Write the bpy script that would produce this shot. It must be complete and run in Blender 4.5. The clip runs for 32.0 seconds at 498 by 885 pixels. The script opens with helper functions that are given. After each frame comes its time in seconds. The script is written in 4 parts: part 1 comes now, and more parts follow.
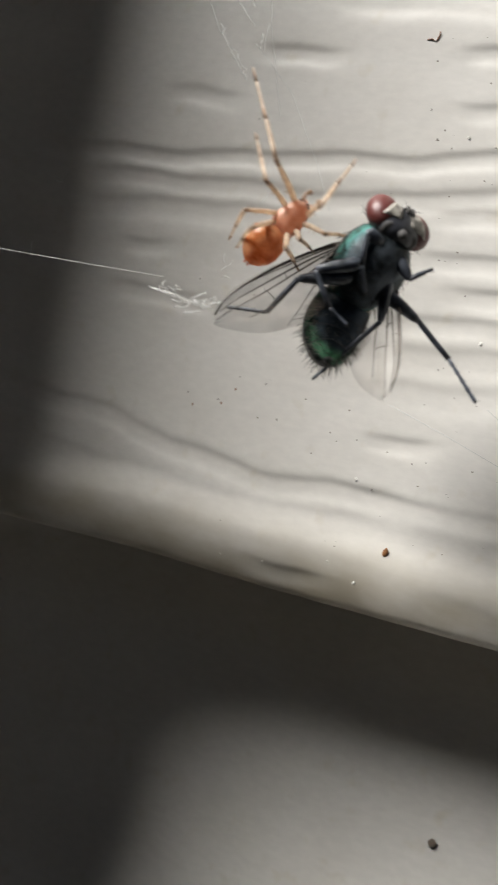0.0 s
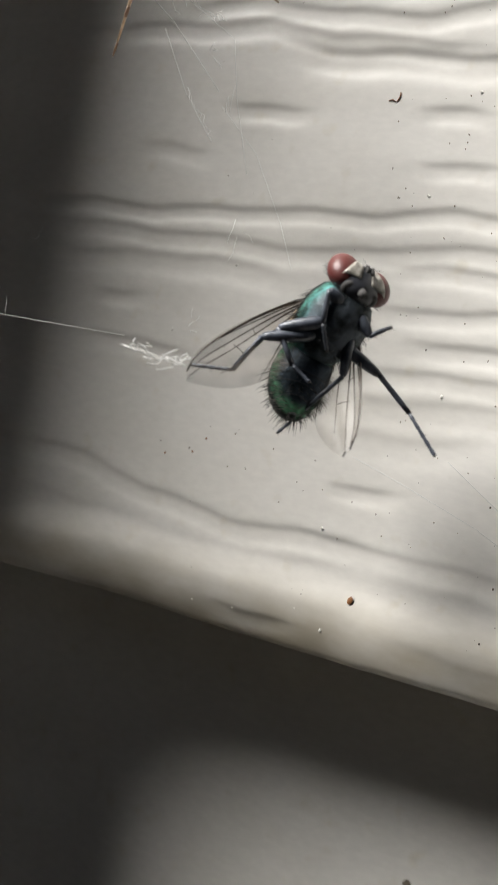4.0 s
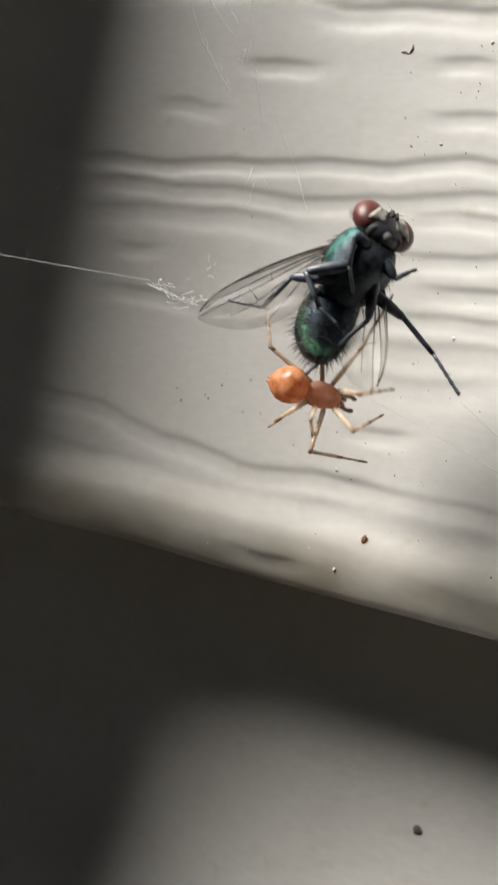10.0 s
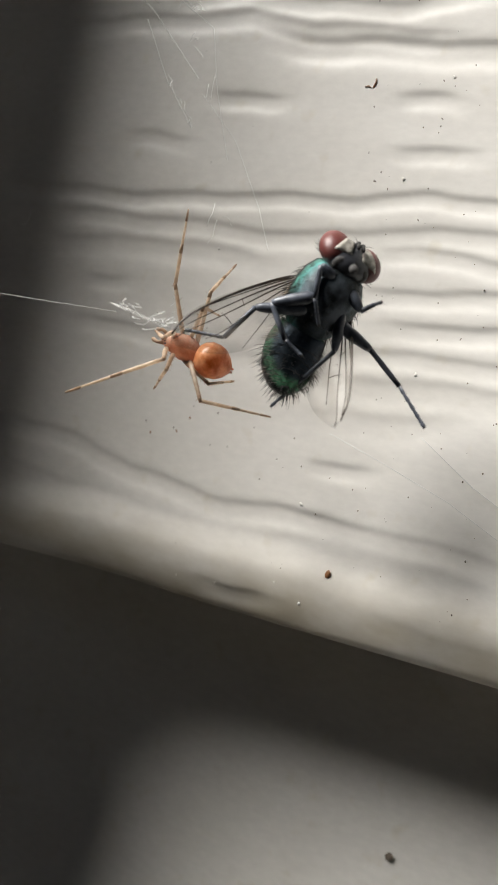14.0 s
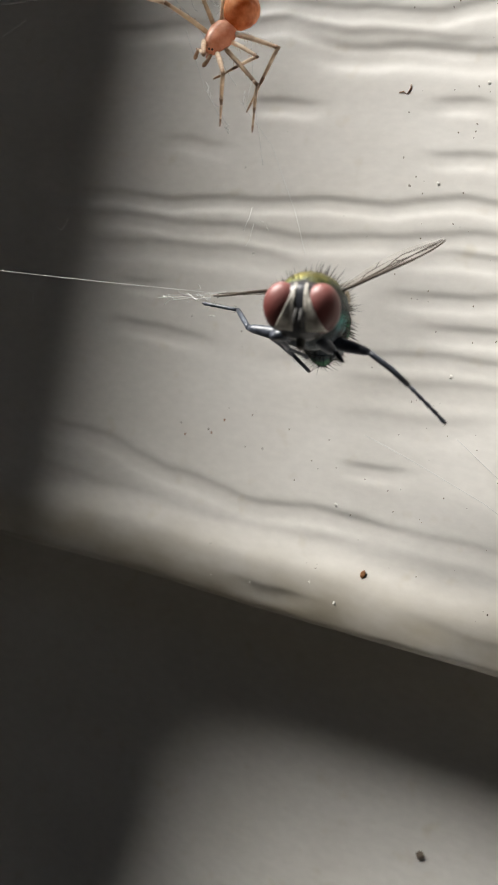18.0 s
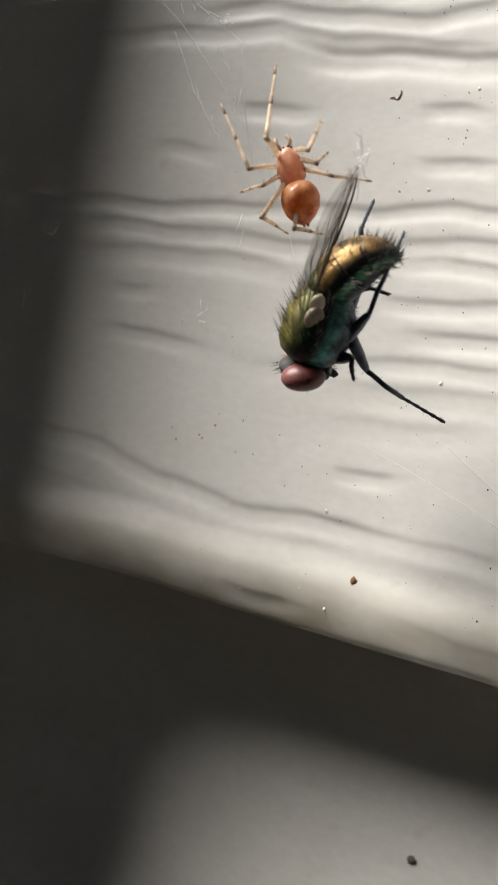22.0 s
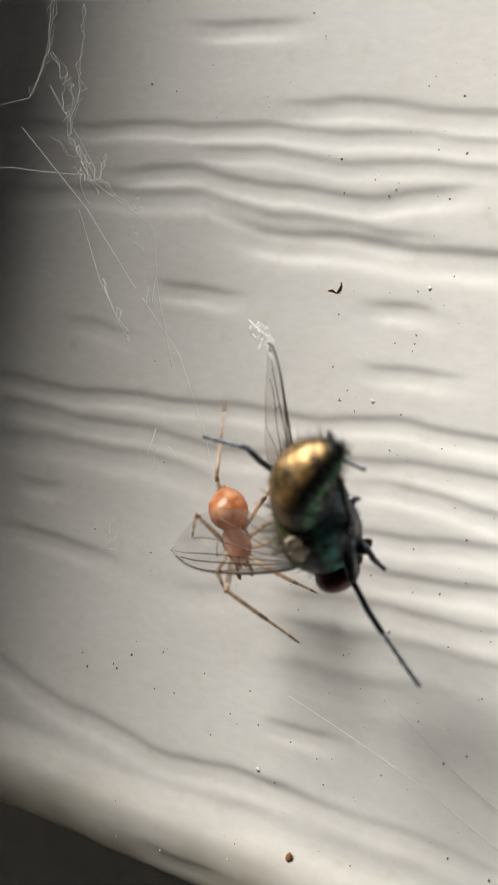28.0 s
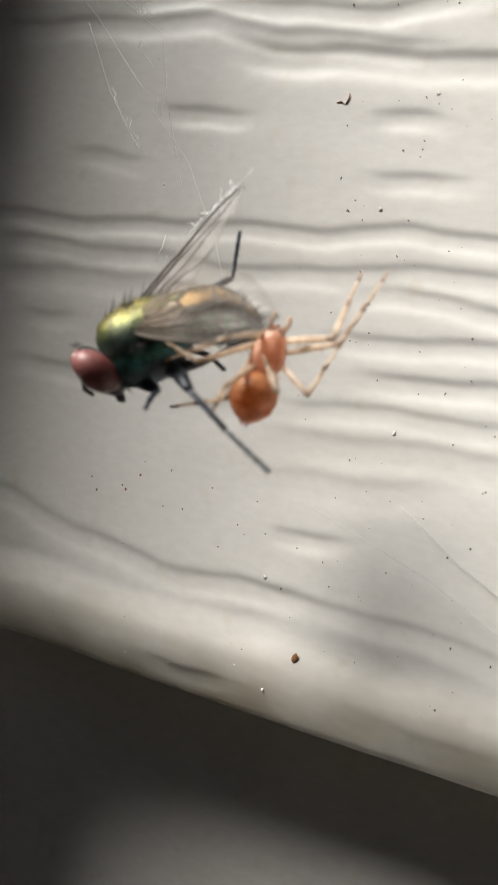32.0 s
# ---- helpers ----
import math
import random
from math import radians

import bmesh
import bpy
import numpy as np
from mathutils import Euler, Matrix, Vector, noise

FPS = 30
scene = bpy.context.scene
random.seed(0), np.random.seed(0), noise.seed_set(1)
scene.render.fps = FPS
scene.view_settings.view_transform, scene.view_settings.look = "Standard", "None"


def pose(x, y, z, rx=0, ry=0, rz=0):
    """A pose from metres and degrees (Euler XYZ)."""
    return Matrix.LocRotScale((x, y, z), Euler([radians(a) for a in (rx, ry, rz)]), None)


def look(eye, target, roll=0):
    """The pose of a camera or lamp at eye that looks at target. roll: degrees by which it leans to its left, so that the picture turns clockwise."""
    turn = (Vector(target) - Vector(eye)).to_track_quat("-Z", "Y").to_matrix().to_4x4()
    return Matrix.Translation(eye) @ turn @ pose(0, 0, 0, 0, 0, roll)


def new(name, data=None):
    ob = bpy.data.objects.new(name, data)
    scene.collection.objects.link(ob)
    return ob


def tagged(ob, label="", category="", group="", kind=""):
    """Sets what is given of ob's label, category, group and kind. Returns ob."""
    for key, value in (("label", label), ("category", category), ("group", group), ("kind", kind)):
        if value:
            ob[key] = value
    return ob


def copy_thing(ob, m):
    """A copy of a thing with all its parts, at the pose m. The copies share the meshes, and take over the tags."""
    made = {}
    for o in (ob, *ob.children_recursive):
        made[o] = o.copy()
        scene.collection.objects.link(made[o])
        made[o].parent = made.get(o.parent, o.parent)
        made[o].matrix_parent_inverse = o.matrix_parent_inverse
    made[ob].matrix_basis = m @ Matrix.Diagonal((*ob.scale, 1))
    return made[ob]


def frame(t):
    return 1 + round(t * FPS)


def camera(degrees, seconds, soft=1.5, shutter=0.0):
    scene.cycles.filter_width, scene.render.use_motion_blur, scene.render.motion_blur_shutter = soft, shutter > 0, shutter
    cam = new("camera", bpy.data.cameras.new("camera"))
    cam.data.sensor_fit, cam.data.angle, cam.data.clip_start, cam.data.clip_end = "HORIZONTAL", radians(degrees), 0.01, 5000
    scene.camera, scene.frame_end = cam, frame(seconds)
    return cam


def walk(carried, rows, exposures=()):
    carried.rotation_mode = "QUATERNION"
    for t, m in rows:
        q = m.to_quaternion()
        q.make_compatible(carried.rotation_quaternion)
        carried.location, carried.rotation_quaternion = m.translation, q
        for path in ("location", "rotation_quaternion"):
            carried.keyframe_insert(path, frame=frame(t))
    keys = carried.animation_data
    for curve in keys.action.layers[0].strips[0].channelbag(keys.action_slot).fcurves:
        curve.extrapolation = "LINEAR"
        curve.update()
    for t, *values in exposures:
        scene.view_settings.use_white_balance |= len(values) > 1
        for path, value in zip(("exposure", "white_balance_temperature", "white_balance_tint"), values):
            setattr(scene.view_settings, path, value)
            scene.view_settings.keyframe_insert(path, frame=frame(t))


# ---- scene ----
cam = camera(34.97, 32.0, soft=1.6, shutter=0.4)
# a close-up lens that keeps one focus: things nearer than the siding go soft as the camera comes closer
cam.data.dof.use_dof = True
cam.data.dof.focus_distance = 0.0395
cam.data.dof.aperture_fstop = 88.0
PATH = [
    (0, pose(0.006028, -0.041291, 0.006162, 87.178, -11.399, 20.077)),
    (0.5, pose(0.008666, -0.040122, 0.006294, 87.398, -11.407, 20.152)),
    (1, pose(0.008896, -0.040059, 0.006647, 87.250, -11.359, 20.103)),
    (1.5, pose(0.008249, -0.040386, 0.005787, 87.344, -11.391, 20.479)),
    (2, pose(0.006189, -0.041423, 0.005159, 87.160, -11.308, 19.687)),
    (2.5, pose(0.006640, -0.041381, 0.004816, 87.061, -11.283, 20.457)),
    (3, pose(0.007276, -0.041316, 0.006155, 87.695, -11.338, 20.753)),
    (3.5, pose(0.006785, -0.041819, 0.007794, 87.266, -11.107, 20.817)),
    (4, pose(0.008197, -0.041424, 0.008687, 87.873, -11.135, 21.040)),
    (4.5, pose(0.008102, -0.042554, 0.011556, 87.789, -10.977, 21.820)),
    (6.5, pose(0.007498, -0.044714, 0.015661, 89.407, -10.978, 21.651)),
    (7, pose(0.008556, -0.044190, 0.015236, 89.089, -10.999, 21.990)),
    (7.5, pose(0.007287, -0.044531, 0.013771, 88.825, -11.052, 22.081)),
    (8, pose(0.006427, -0.044815, 0.013043, 89.021, -11.122, 21.642)),
    (8.5, pose(0.005717, -0.045047, 0.012648, 88.928, -11.030, 21.743)),
    (9, pose(0.005841, -0.045063, 0.013101, 88.437, -11.007, 22.232)),
    (9.5, pose(0.007766, -0.044004, 0.011330, 88.094, -11.053, 21.086)),
    (10, pose(0.008247, -0.042545, 0.005040, 88.454, -11.196, 20.799)),
    (10.5, pose(0.010208, -0.040883, 0.004018, 87.965, -11.163, 21.134)),
    (11, pose(0.009672, -0.041501, 0.005062, 87.906, -11.183, 21.319)),
    (11.5, pose(0.010100, -0.042006, 0.008494, 88.006, -11.111, 21.266)),
    (12, pose(0.008906, -0.042508, 0.006903, 87.890, -11.052, 21.593)),
    (12.5, pose(0.009590, -0.042219, 0.006280, 88.020, -11.026, 21.581)),
    (13, pose(0.009868, -0.042297, 0.006240, 87.635, -11.086, 22.666)),
    (13.5, pose(0.008786, -0.042483, 0.005553, 87.917, -11.002, 21.868)),
    (14, pose(0.010521, -0.041812, 0.007806, 87.791, -11.013, 22.033)),
    (14.5, pose(0.010547, -0.042128, 0.008111, 87.979, -10.988, 21.970)),
    (16.5, pose(0.009953, -0.042268, 0.007417, 87.762, -11.007, 22.129)),
    (17, pose(0.010189, -0.042302, 0.008572, 87.865, -10.992, 22.395)),
    (17.5, pose(0.009395, -0.042761, 0.007951, 88.001, -11.007, 22.250)),
    (18, pose(0.009330, -0.042898, 0.007534, 87.785, -11.009, 22.642)),
    (18.5, pose(0.009498, -0.042613, 0.007254, 87.888, -11.046, 22.411)),
    (19, pose(0.009571, -0.042601, 0.007517, 87.741, -11.041, 22.553)),
    (19.5, pose(0.008411, -0.043186, 0.006904, 87.669, -11.083, 22.855)),
    (20, pose(0.008703, -0.043057, 0.006637, 87.612, -11.063, 22.661)),
    (20.5, pose(0.008985, -0.042933, 0.006385, 87.635, -11.069, 22.676)),
    (21, pose(0.009278, -0.042812, 0.006153, 87.663, -11.041, 22.640)),
    (21.5, pose(0.010371, -0.042396, 0.007424, 87.600, -11.048, 22.672)),
    (22, pose(0.009631, -0.042737, 0.008032, 87.695, -11.017, 22.485)),
    (22.5, pose(0.009301, -0.042701, 0.007862, 87.899, -11.007, 22.004)),
    (23, pose(0.009568, -0.042523, 0.006566, 87.593, -10.979, 22.451)),
    (23.5, pose(0.009544, -0.042668, 0.006247, 87.671, -11.025, 22.272)),
    (24, pose(0.009468, -0.042646, 0.005788, 87.657, -11.077, 22.362)),
    (24.5, pose(0.009619, -0.042419, 0.005781, 87.564, -10.953, 22.113)),
    (25, pose(0.010507, -0.042305, 0.009842, 88.145, -10.839, 22.058)),
    (25.5, pose(0.011654, -0.039834, 0.017439, 89.575, -10.821, 22.028)),
    (27.5, pose(0.007956, -0.036381, 0.018016, 89.073, -10.705, 20.718)),
    (28, pose(0.007821, -0.036301, 0.019222, 89.079, -10.736, 20.831)),
    (28.5, pose(0.007915, -0.036048, 0.017694, 88.778, -10.808, 20.630)),
    (29, pose(0.008172, -0.036063, 0.015800, 88.546, -10.821, 20.139)),
    (29.5, pose(0.011305, -0.034892, 0.013118, 88.289, -10.943, 20.971)),
    (30, pose(0.010744, -0.035093, 0.012186, 87.934, -10.952, 20.077)),
    (30.5, pose(0.009527, -0.035973, 0.012369, 87.835, -10.892, 20.621)),
    (31, pose(0.008895, -0.036203, 0.012501, 88.025, -10.974, 20.704)),
    (31.5, pose(0.009035, -0.036245, 0.010965, 88.046, -11.001, 21.429)),
    (32, pose(0.009166, -0.036547, 0.011181, 87.651, -10.993, 20.870)),
]
walk(cam, PATH, exposures=[(0, 0.0, 6430, 10), (4, 0.0, 6430, 10), (7, 0.0, 6500, 10), (32, 0.0, 6500, 10)])

# ---- light: hazy sun from high on the left past the added post, dim sky ----
TO_SUN = Vector((-2.6, -1.0, 2.98)).normalized()
world = bpy.data.worlds.new("sky")
scene.world = world
world.use_nodes = True
wn = world.node_tree.nodes
sky = wn.new("ShaderNodeTexSky")
sky.sky_type = "NISHITA"
sky.sun_disc = False
sky.sun_elevation = math.asin(TO_SUN.z)
sky.sun_rotation = math.atan2(TO_SUN.x, TO_SUN.y)
world.node_tree.links.new(sky.outputs[0], wn["Background"].inputs[0])
wn["Background"].inputs[1].default_value = 0.008
sun = new("sun", bpy.data.lights.new("sun", "SUN"))
sun.data.energy = 22.2
sun.data.angle = radians(41)
sun.data.color = (1.0, 0.97, 0.92)
sun.matrix_world = look(TO_SUN * 2, (0, 0, 0))

MM = 0.001


# ---- materials ----
class Mat:
    """A node material with short ways to add nodes."""

    def __init__(self, name, colour=(0.5, 0.5, 0.5), rough=0.5, metal=0.0, spec=0.5):
        self.m = bpy.data.materials.new(name)
        self.m.use_nodes = True
        self.n, self.l = self.m.node_tree.nodes, self.m.node_tree.links
        self.b = self.n["Principled BSDF"]
        self.put("Base Color", (*colour, 1))
        self.put("Roughness", rough)
        self.put("Metallic", metal)
        self.put("Specular IOR Level", spec)
        self.where = self.n.new("ShaderNodeTexCoord")

    def put(self, socket, value):
        self.b.inputs[socket].default_value = value

    def noise(self, scale, detail=4.0, stretch=(1, 1, 1), rough=0.55):
        mp = self.n.new("ShaderNodeMapping")
        mp.inputs["Scale"].default_value = stretch
        t = self.n.new("ShaderNodeTexNoise")
        t.inputs["Scale"].default_value, t.inputs["Detail"].default_value = scale, detail
        t.inputs["Roughness"].default_value = rough
        self.l.new(self.where.outputs["Object"], mp.inputs[0])
        self.l.new(mp.outputs[0], t.inputs["Vector"])
        return t.outputs["Fac"]

    def ramp(self, fac, *stops):
        r = self.n.new("ShaderNodeValToRGB")
        while len(r.color_ramp.elements) < len(stops):
            r.color_ramp.elements.new(0.5)
        for e, (p, c) in zip(r.color_ramp.elements, stops):
            e.position, e.color = p, (*c, 1) if len(c) == 3 else c
        self.l.new(fac, r.inputs[0])
        return r.outputs[0]

    def mix(self, fac, a, b, how="MIX"):
        x = self.n.new("ShaderNodeMix")
        x.data_type, x.blend_type = "RGBA", how
        for i, v in ((0, fac), (6, a), (7, b)):
            if isinstance(v, (int, float, tuple)):
                x.inputs[i].default_value = v if not isinstance(v, tuple) else (*v, 1)
            else:
                self.l.new(v, x.inputs[i])
        return x.outputs[2]

    def axis(self, which, lo, hi):
        """A value from 0 to 1 along one axis of the object."""
        s = self.n.new("ShaderNodeSeparateXYZ")
        self.l.new(self.where.outputs["Object"], s.inputs[0])
        r = self.n.new("ShaderNodeMapRange")
        r.inputs["From Min"].default_value, r.inputs["From Max"].default_value = lo, hi
        self.l.new(s.outputs[which], r.inputs[0])
        return r.outputs[0]

    def link(self, out, socket):
        self.l.new(out, self.b.inputs[socket])
        return self

    def bump(self, height, strength, distance):
        b = self.n.new("ShaderNodeBump")
        b.inputs["Strength"].default_value, b.inputs["Distance"].default_value = strength, distance
        self.l.new(height, b.inputs["Height"])
        self.l.new(b.outputs[0], self.b.inputs["Normal"])
        return self


def siding_material():
    """Cream vinyl, faintly blotched, with a fine satin grain."""
    m = Mat("cream_vinyl", rough=0.42, spec=0.45)
    big = m.ramp(m.noise(90, 3, (1, 1, 1.6)), (0.3, (0.69, 0.665, 0.62)), (0.7, (0.755, 0.735, 0.70)))
    fine = m.ramp(m.noise(2600, 5, (0.5, 1, 1)), (0.35, (0.93, 0.93, 0.93)), (0.7, (1.0, 1.0, 1.0)))
    dust = m.ramp(m.noise(700, 2), (0.62, (1, 1, 1)), (0.8, (0.93, 0.91, 0.86)))
    c = m.mix(1.0, big, fine, "MULTIPLY")
    c = m.mix(1.0, c, dust, "MULTIPLY")
    # tan grime that has run down to the lip
    low = m.ramp(m.axis(2, -0.0050, 0.0012), (0.12, (0,) * 3), (0.2, (0.95,) * 3), (0.45, (0.8,) * 3), (1.0, (0,) * 3))
    grime = m.mix(1.0, low, m.ramp(m.noise(420, 5, (0.5, 1, 1)), (0.3, (0.35,) * 3), (0.65, (1,) * 3)), "MULTIPLY")
    c = m.mix(grime, c, (0.43, 0.38, 0.28))
    m.link(c, "Base Color")
    m.link(m.ramp(m.noise(1500, 4), (0.3, (0.34,) * 3), (0.7, (0.52,) * 3)), "Roughness")
    return m.bump(m.noise(1400, 6, (0.35, 1, 1)), 0.07, 0.00003).m


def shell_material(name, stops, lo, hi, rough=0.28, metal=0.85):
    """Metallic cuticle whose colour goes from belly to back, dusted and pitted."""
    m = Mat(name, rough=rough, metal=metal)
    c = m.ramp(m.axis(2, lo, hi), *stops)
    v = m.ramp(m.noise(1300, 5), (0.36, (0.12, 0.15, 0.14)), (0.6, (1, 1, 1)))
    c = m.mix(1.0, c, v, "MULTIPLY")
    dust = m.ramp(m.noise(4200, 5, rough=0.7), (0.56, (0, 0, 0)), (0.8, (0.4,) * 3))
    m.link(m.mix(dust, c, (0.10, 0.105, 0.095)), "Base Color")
    belly = m.ramp(m.axis(2, lo, hi), (0.45, (0.22,) * 3), (0.62, (0,) * 3))
    grit = m.ramp(m.noise(3500, 3), (0.3, (rough - 0.06,) * 3), (0.75, (rough + 0.2,) * 3))
    m.link(m.mix(1.0, grit, belly, "ADD"), "Roughness")
    return m.bump(m.noise(5200, 5, rough=0.7), 0.7, 0.00005).m


def plain_material(name, a, b, scale, rough=0.5, metal=0.0, bump=0.3, deep=0.00003, spec=0.5):
    m = Mat(name, rough=rough, metal=metal, spec=spec)
    m.link(m.ramp(m.noise(scale, 4), (0.32, a), (0.7, b)), "Base Color")
    return m.bump(m.noise(scale * 2.3, 4), bump, deep).m


def amber_material(name, a, b, scale, glow=0.45):
    """Translucent spider cuticle: light passes through it."""
    m = Mat(name, rough=0.3, spec=0.5)
    c = m.ramp(m.noise(scale, 4), (0.35, a), (0.7, b))
    m.link(c, "Base Color")
    t = m.n.new("ShaderNodeBsdfTranslucent")
    m.l.new(c, t.inputs[0])
    x = m.n.new("ShaderNodeMixShader")
    x.inputs[0].default_value = glow
    m.l.new(m.b.outputs[0], x.inputs[1])
    m.l.new(t.outputs[0], x.inputs[2])
    m.l.new(x.outputs[0], m.n["Material Output"].inputs[0])
    return m.bump(m.noise(scale * 3, 3), 0.25, 0.00003).m


def wing_material():
    """Clear smoky membrane, browner and denser towards the root, with a faint sheen."""
    m = Mat("wing_membrane", rough=0.34, spec=0.5)
    out = m.axis(0, 0.0002, 0.0042)
    c = m.ramp(m.noise(900, 4, (0.6, 1.4, 1)), (0.3, (0.11, 0.095, 0.08)), (0.7, (0.22, 0.20, 0.175)))
    m.link(m.mix(m.ramp(out, (0.0, (0.8,) * 3), (1.0, (0,) * 3)), c, (0.10, 0.055, 0.025)), "Base Color")
    a = m.ramp(m.noise(700, 3), (0.3, (0.20,) * 3), (0.75, (0.36,) * 3))
    m.link(m.mix(1.0, a, m.ramp(out, (0.0, (0.25,) * 3), (1.0, (0,) * 3)), "ADD"), "Alpha")
    return m.bump(m.noise(2000, 4, (0.4, 1.8, 1)), 0.9, 0.00009).m


def silk_material():
    m = Mat("silk", (0.8, 0.8, 0.78), rough=0.35, spec=0.6)
    m.put("Alpha", 0.62)
    return m.m


def eye_material():
    m = Mat("compound_eye", rough=0.42, spec=0.4)
    # red pales towards the top: the lit side put into the colour
    m.link(m.ramp(m.axis(2, -0.00095, 0.00105), (0.0, (0.08, 0.020, 0.018)), (0.5, (0.11, 0.030, 0.026)), (1.0, (0.22, 0.088, 0.08))), "Base Color")
    v = m.n.new("ShaderNodeTexVoronoi")
    v.inputs["Scale"].default_value = 16000
    m.l.new(m.where.outputs["Object"], v.inputs["Vector"])
    return m.bump(v.outputs["Distance"], 0.3, 0.00002).m


SIDING = siding_material()
POST = plain_material("white_post_vinyl", (0.66, 0.64, 0.60), (0.74, 0.72, 0.68), 120, 0.45, bump=0.1)
# belly to back colours; belly stops lifted in place of missing fill light
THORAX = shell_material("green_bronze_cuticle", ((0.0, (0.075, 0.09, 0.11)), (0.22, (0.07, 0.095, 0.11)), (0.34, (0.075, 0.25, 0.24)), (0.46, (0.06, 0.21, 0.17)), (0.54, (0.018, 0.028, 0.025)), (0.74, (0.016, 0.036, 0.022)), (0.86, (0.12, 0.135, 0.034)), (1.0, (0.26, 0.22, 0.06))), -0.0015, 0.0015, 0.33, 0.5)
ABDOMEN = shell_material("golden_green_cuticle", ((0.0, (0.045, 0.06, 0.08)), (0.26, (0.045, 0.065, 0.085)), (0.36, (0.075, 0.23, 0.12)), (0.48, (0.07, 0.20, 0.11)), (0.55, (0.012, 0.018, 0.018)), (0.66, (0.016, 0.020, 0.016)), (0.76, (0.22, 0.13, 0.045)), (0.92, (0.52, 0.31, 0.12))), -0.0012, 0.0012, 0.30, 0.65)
BLACK = plain_material("black_cuticle", (0.012, 0.013, 0.017), (0.045, 0.047, 0.055), 2500, 0.36)
LEGBLACK = plain_material("leg_cuticle", (0.024, 0.029, 0.039), (0.105, 0.118, 0.148), 1800, 0.4)
HAIR = plain_material("bristle_black", (0.012, 0.011, 0.01), (0.03, 0.028, 0.025), 2000, 0.4)
EYE = eye_material()
FACE = plain_material("silvery_face", (0.17, 0.16, 0.14), (0.52, 0.49, 0.43), 3800, 0.4, bump=0.6)
FUZZ = plain_material("pale_fuzz", (0.13, 0.115, 0.10), (0.34, 0.31, 0.27), 2500, 0.55)
TIP = plain_material("pale_tip", (0.06, 0.065, 0.07), (0.20, 0.20, 0.20), 2500, 0.25)
GREY = plain_material("grey_dusting", (0.014, 0.013, 0.012), (0.055, 0.052, 0.05), 2600, 0.8)
PALE = plain_material("cream_calypter", (0.42, 0.33, 0.22), (0.62, 0.52, 0.38), 2500, 0.5)
WING = wing_material()
VEIN = plain_material("wing_vein", (0.022, 0.016, 0.011), (0.06, 0.042, 0.028), 2500, 0.4)
ORANGE = amber_material("orange_abdomen", (0.50, 0.17, 0.055), (0.88, 0.50, 0.27), 1700, 0.5)
RUST = amber_material("rust_carapace", (0.74, 0.40, 0.27), (0.90, 0.62, 0.47), 2600, 0.6)
AMBER = amber_material("amber_leg", (0.60, 0.47, 0.35), (0.84, 0.73, 0.60), 2200, 0.6)
DUSK = amber_material("dusky_leg", (0.38, 0.26, 0.17), (0.58, 0.43, 0.31), 2600, 0.5)
SILK = silk_material()
DIRT = plain_material("dark_dirt", (0.09, 0.075, 0.06), (0.22, 0.18, 0.135), 5000, 0.8, deep=0.00008)
SEED = plain_material("brown_seed", (0.16, 0.065, 0.025), (0.32, 0.15, 0.06), 3000, 0.5)
CHALK = plain_material("pale_grit", (0.5, 0.48, 0.43), (0.75, 0.73, 0.68), 3000, 0.7)
# near-black in place of shaded ground, so little light bounces up
GROUND = plain_material("low_bounce_ground", (0.001, 0.0009, 0.0008), (0.0032, 0.0028, 0.0024), 14, 1.0, bump=0.6, deep=0.05, spec=0.0)
BLOCKER = plain_material("dark_brown_wall", (0.035, 0.028, 0.022), (0.06, 0.05, 0.04), 6, 0.9, spec=0.1)
SHEATH = plain_material("grey_sheathing", (0.25, 0.24, 0.22), (0.33, 0.31, 0.29), 20, 0.8)


# ---- mesh helpers ----
def finish(name, bm, material, parent=None, label="", smooth=True):
    me = bpy.data.meshes.new(name)
    bm.normal_update()
    bm.to_mesh(me)
    bm.free()
    for p in me.polygons:
        p.use_smooth = smooth
    me.materials.append(material)
    ob = new(name, me)
    ob.parent = parent
    return tagged(ob, label)


def part(name, bm, material, parent, label="", smooth=True):
    return finish(name, bm, material, parent, label, smooth)


def place(ob, m):
    ob.matrix_basis = m
    return ob


def ring_loft(bm, rings, n=24, closed=True):
    """Skins rings of (centre, side, up, half-width, half-height), in mm."""
    loops = []
    for c, sx, up, a, b in rings:
        c, sx, up = Vector(c), Vector(sx), Vector(up)
        loops.append([bm.verts.new((c + sx * a * math.cos(k * math.tau / n) + up * b * math.sin(k * math.tau / n)) * MM) for k in range(n)])
    for p, q in zip(loops, loops[1:]):
        for k in range(n):
            bm.faces.new((p[k], p[(k + 1) % n], q[(k + 1) % n], q[k]))
    if closed:
        bm.faces.new(loops[0][::-1])
        bm.faces.new(loops[-1])
    return loops


def body_loft(bm, stations, n=28):
    """A body along x: stations of (x, z, half-width, half-height), in mm."""
    ring_loft(bm, [((x, 0, z), (0, 1, 0), (0, 0, 1), a, b) for x, z, a, b in stations], n)
    bmesh.ops.recalc_face_normals(bm, faces=bm.faces)


def tube(bm, points, radii, n=8):
    """A round limb through points, in mm."""
    pts = [Vector(p) for p in points]
    rings = []
    side = None
    for i, p in enumerate(pts):
        d = (pts[min(i + 1, len(pts) - 1)] - pts[max(i - 1, 0)]).normalized()
        if side is None:
            side = d.orthogonal().normalized()
        side = (side - d * side.dot(d)).normalized()
        rings.append((p, side, d.cross(side), radii[i], radii[i]))
    ring_loft(bm, rings, n)
    bmesh.ops.recalc_face_normals(bm, faces=bm.faces)


